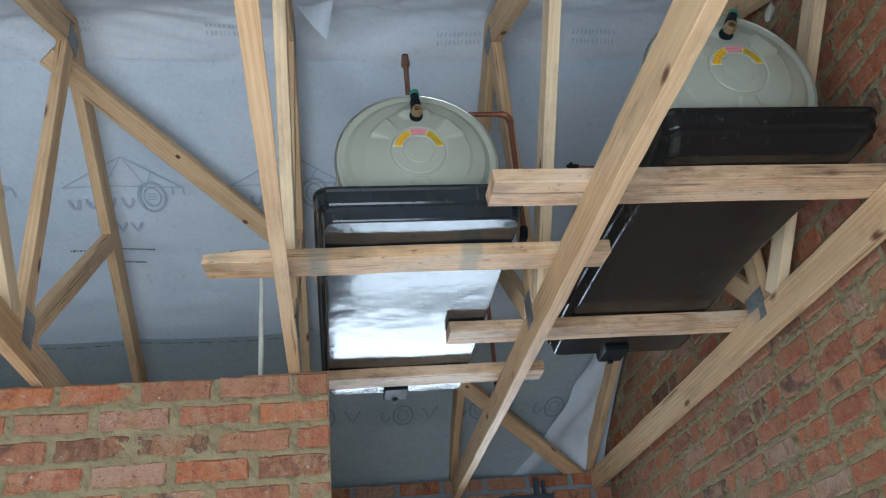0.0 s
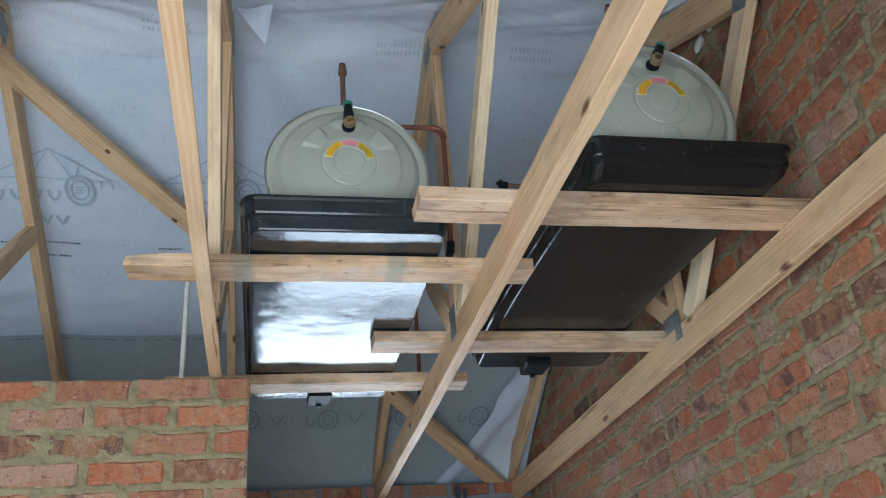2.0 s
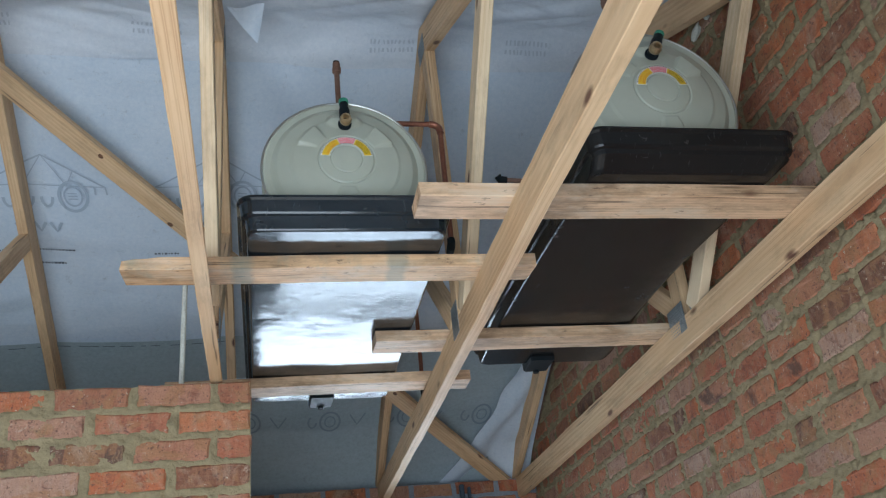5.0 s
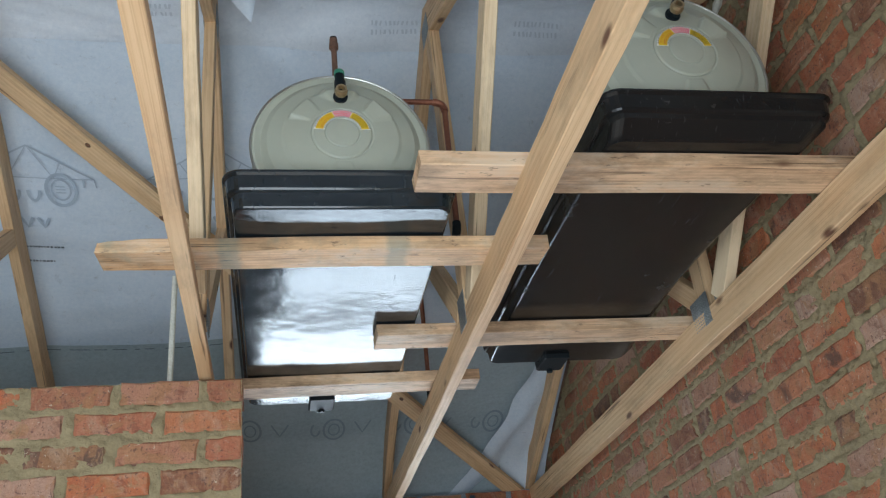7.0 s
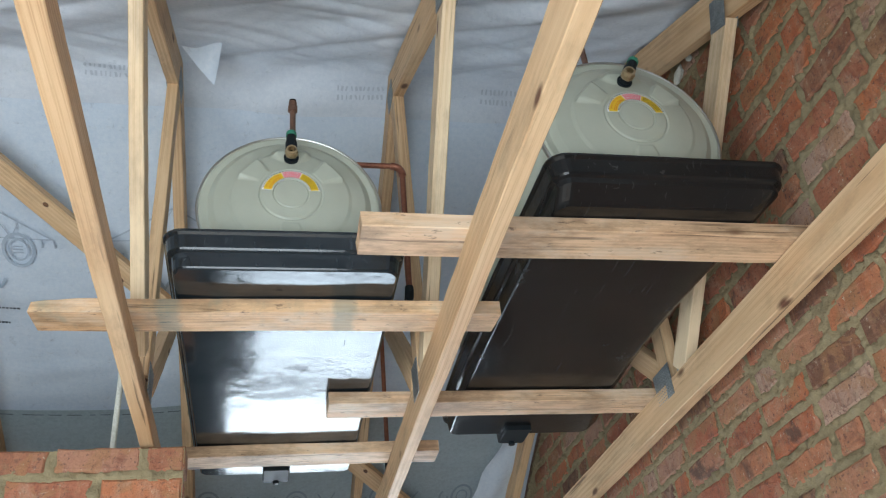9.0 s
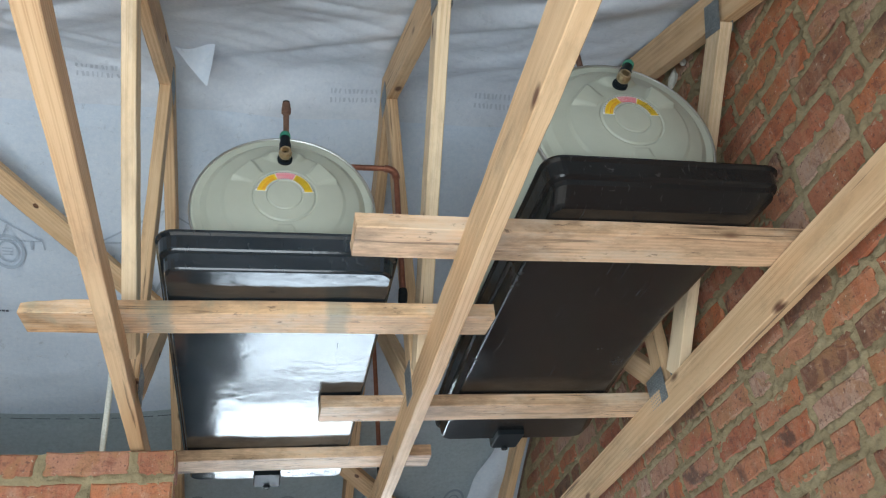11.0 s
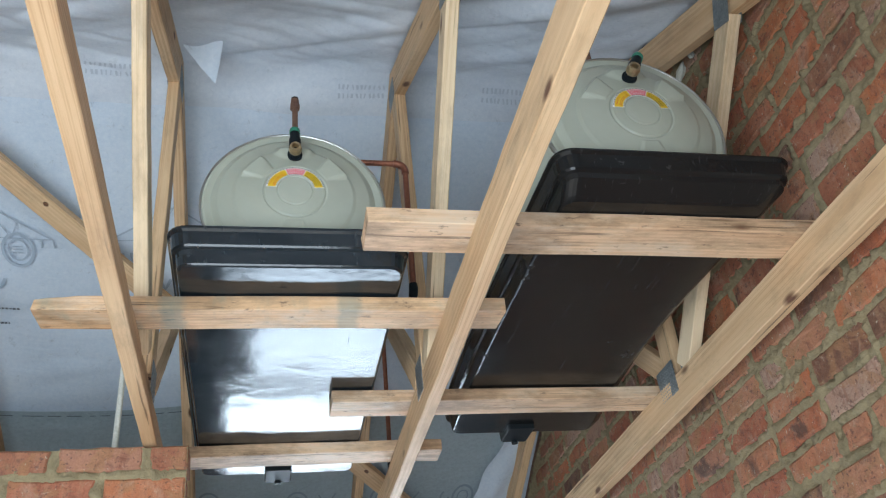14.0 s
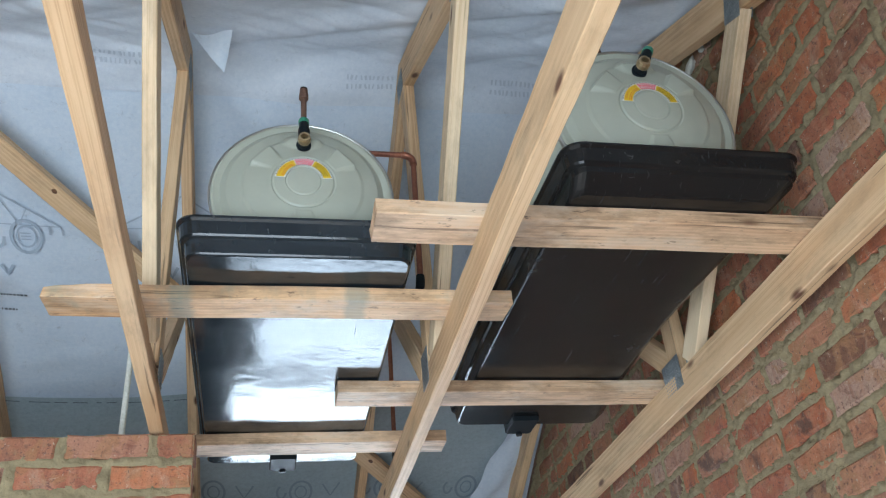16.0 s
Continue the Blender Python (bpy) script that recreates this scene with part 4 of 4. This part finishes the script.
lump((RIGHT_X - 0.010, 2.030, 3.425), (0.014, 0.032, 0.013), 1, "pale chip stuck on the brick gable", -35)
lump((RIGHT_X - 0.008, 1.955, 3.425), (0.010, 0.012, 0.012), 2, "small white mortar blob on the brick gable", 0)


# ---- bricks, one by one ----
LONG, HIGH, JOINT = 0.212, 0.0665, 0.0225


def brick_mesh(length, seed, HIGH):
    """One worn brick: front at y = 0 facing -y, centred on x, standing on z = 0."""
    rng = random.Random(seed)
    nx, nz = max(3, int(length / 0.045)), 2
    out = []
    for i in range(nx):
        out.append((-length / 2 + length * i / nx, 0))
    for i in range(nz):
        out.append((length / 2, HIGH * i / nz))
    for i in range(nx):
        out.append((length / 2 - length * i / nx, HIGH))
    for i in range(nz):
        out.append((-length / 2, HIGH - HIGH * i / nz))
    edge = [(x + rng.uniform(-0.0035, 0.0035), z + rng.uniform(-0.0035, 0.0035)) for x, z in out]
    back = [bm_v for bm_v in edge]
    bm = bmesh.new()
    a = [bm.verts.new((x, 0.095, z)) for x, z in back]
    b = [bm.verts.new((x, 0.0045 + rng.uniform(-0.001, 0.002), z)) for x, z in edge]
    c = []
    for x, z in edge:
        ix = x - math.copysign(rng.uniform(0.004, 0.009), x)
        iz = z - math.copysign(rng.uniform(0.004, 0.008), z - HIGH / 2)
        c.append(bm.verts.new((ix, rng.uniform(-0.0022, 0.0012), iz)))
    n = len(edge)
    for i in range(n):
        bm.faces.new((a[i], a[(i + 1) % n], b[(i + 1) % n], b[i]))
        bm.faces.new((b[i], b[(i + 1) % n], c[(i + 1) % n], c[i]))
    bm.faces.new(c)
    bmesh.ops.recalc_face_normals(bm, faces=bm.faces)
    me = bpy.data.meshes.new("brick")
    bm.to_mesh(me)
    bm.free()
    me.materials.append(BRICK)
    return me


FULL = [brick_mesh(LONG, 100 + i, HIGH) for i in range(14)]
HALF = [brick_mesh(0.097, 200 + i, HIGH) for i in range(7)]
SLIM_LONG, SLIM_HIGH = 0.212, 0.0650           # the gable's bricks, half buried in mortar
SLIM = [brick_mesh(SLIM_LONG, 300 + i, SLIM_HIGH) for i in range(16)]
SLIM_HALF = [brick_mesh(0.092, 400 + i, SLIM_HIGH) for i in range(8)]


def lay(wall, base, u0, u1, top_z, rows, course, seed, near, keep, halves=0.0, start_full=True, slim=False):
    """Courses from top_z down. base(u) is the pose of the wall's face at u along it; near(u, z): built singly; keep(u, z): built at all."""
    rng = random.Random(seed)
    rest = bmesh.new()
    high, full, gap = (SLIM_HIGH, SLIM_LONG, 0.0205) if slim else (HIGH, LONG, JOINT)
    stock, stock_half = (SLIM, SLIM_HALF) if slim else (FULL, HALF)
    short = (full - 0.018) / 2
    count = 0
    spans = []
    for r in range(rows):
        spans.append([])
        z = top_z - high - r * course
        u = u0
        first = (r % 2 == 0) != start_full
        while u < u1:
            half = first or rng.random() < halves
            first = False
            length = short if half else full
            mid = u + length / 2
            u += length + gap + rng.uniform(-0.003, 0.004)
            if mid + length / 2 > u1 + 0.02 or not keep(mid, z + high):
                continue
            spans[-1].append((mid - length / 2, mid + length / 2))
            me = rng.choice(stock_half if half else stock)
            flip = 180 if rng.random() < 0.5 else 0
            m = base(mid) @ pose(0, rng.uniform(-0.002, 0.002), z + rng.uniform(-0.002, 0.002), 0, rng.uniform(-0.8, 0.8), 0)
            if flip:
                m = m @ pose(0, 0, high, 0, 180, 0)
            if near(mid, z) and count < 300:
                ob = new("brick", me)
                ob.parent = wall
                ob.matrix_basis = m
                count += 1
            else:
                at = len(rest.verts)
                rest.from_mesh(me)
                rest.verts.ensure_lookup_table()
                for v in rest.verts[at:]:
                    v.co = m @ v.co
    if len(rest.verts):
        ob = part("brickwork", rest, BRICK, wall)
        tagged(ob, kind="stuff")
    else:
        rest.free()
    return top_z, course, spans, high


# u runs leftwards from the partition's free end
laid_partition = lay(wall_partition, lambda u: pose(-0.212 - u, 2.60, 0), 0.0, 2.4, 2.440, 28, 0.0845, 3, lambda u, z: z > 1.6 and u < 1.7, lambda u, z: True, 0.0, False)
# u runs towards the camera from the far corner
laid_right = lay(wall_right, lambda u: pose(RIGHT_X, FAR_Y - u, 0, 0, 0, -90), 0.0, FAR_Y - NEAR_Y, 3.734, 43, 0.0867, 8,
    lambda u, z: 1.25 < FAR_Y - u < 3.0 and z > 1.95, lambda u, z: z < rafter_z(FAR_Y - u) + 0.09, 0.2, slim=True)
lay(wall_far, lambda u: pose(RIGHT_X - u, FAR_Y, 0), 0.0, 4.6, 2.548, 4, 0.0845, 17, lambda u, z: z > 2.3 and u < 2.0,
    lambda u, z: not (WIN[0] - 0.1 < RIGHT_X - u < WIN[1] + 0.1 and WIN[2] - 0.01 < z < WIN[3] + 0.05), 0.05)


def mortar_face(wall, m, u0, u1, z0, z1, keep, seed, laid, smear, wide, rugged, step=0.0062):
    """Uneven mortar that fills the joints and smears over the edges of the bricks. m: the pose of the wall's face; laid: the courses."""
    top_z, course, spans, high = laid
    nu, nz = int((u1 - u0) / step), int((z1 - z0) / step)
    verts, faces = [], []
    for j in range(nz + 1):
        z = z0 + (z1 - z0) * j / nz
        r = int((top_z + (course - high) / 2 - z) // course)
        row = spans[r] if 0 <= r < len(spans) else []
        low = top_z - high - r * course
        dz = min(z - low, low + high - z)
        k = 0
        for i in range(nu + 1):
            u = u0 + (u1 - u0) * i / nu
            while k < len(row) and row[k][1] < u:
                k += 1
            du = min(u - row[k][0], row[k][1] - u) if k < len(row) else -0.01
            q = Vector((u, seed, z))
            reach = wide + 0.007 * noise.noise(q * 17) + 0.006 * noise.noise(q * 48) + smear * max(0.0, noise.noise(q * 6) - 0.12)
            flush = 0.0012 - 0.0085 * noise.noise(q * 27) - rugged * noise.noise(q * 66)
            verts.append(m @ Vector((u, flush if min(du, dz) < reach else 0.011, z)))
    for j in range(nz):
        for i in range(nu):
            if keep(u0 + (i + 0.5) * step, z0 + (j + 0.5) * step):
                a = j * (nu + 1) + i
                faces.append((a, a + 1, a + nu + 2, a + nu + 1))
    me = bpy.data.meshes.new("mortar")
    me.from_pydata([tuple(v) for v in verts], [], faces)
    me.materials.append(MORTAR)
    for f in me.polygons:
        f.use_smooth = True
    ob = new("mortar", me)
    ob.parent = wall
    return tagged(ob, "rough cement mortar squeezed from the joints")


mortar_face(wall_partition, pose(-0.212, 2.60, 0) @ Matrix.Diagonal((-1, 1, 1, 1)), 0.0, 2.0, 1.5, 2.437, lambda u, z: True, 4, laid_partition, 0.07, 0.0035, 0.006)
mortar_face(wall_right, pose(RIGHT_X, FAR_Y, 0, 0, 0, -90), 0.0, 4.0, 1.5, 3.72, lambda u, z: z < rafter_z(FAR_Y - u) + 0.09, 6, laid_right, 0.065, 0.0008, 0.0095)
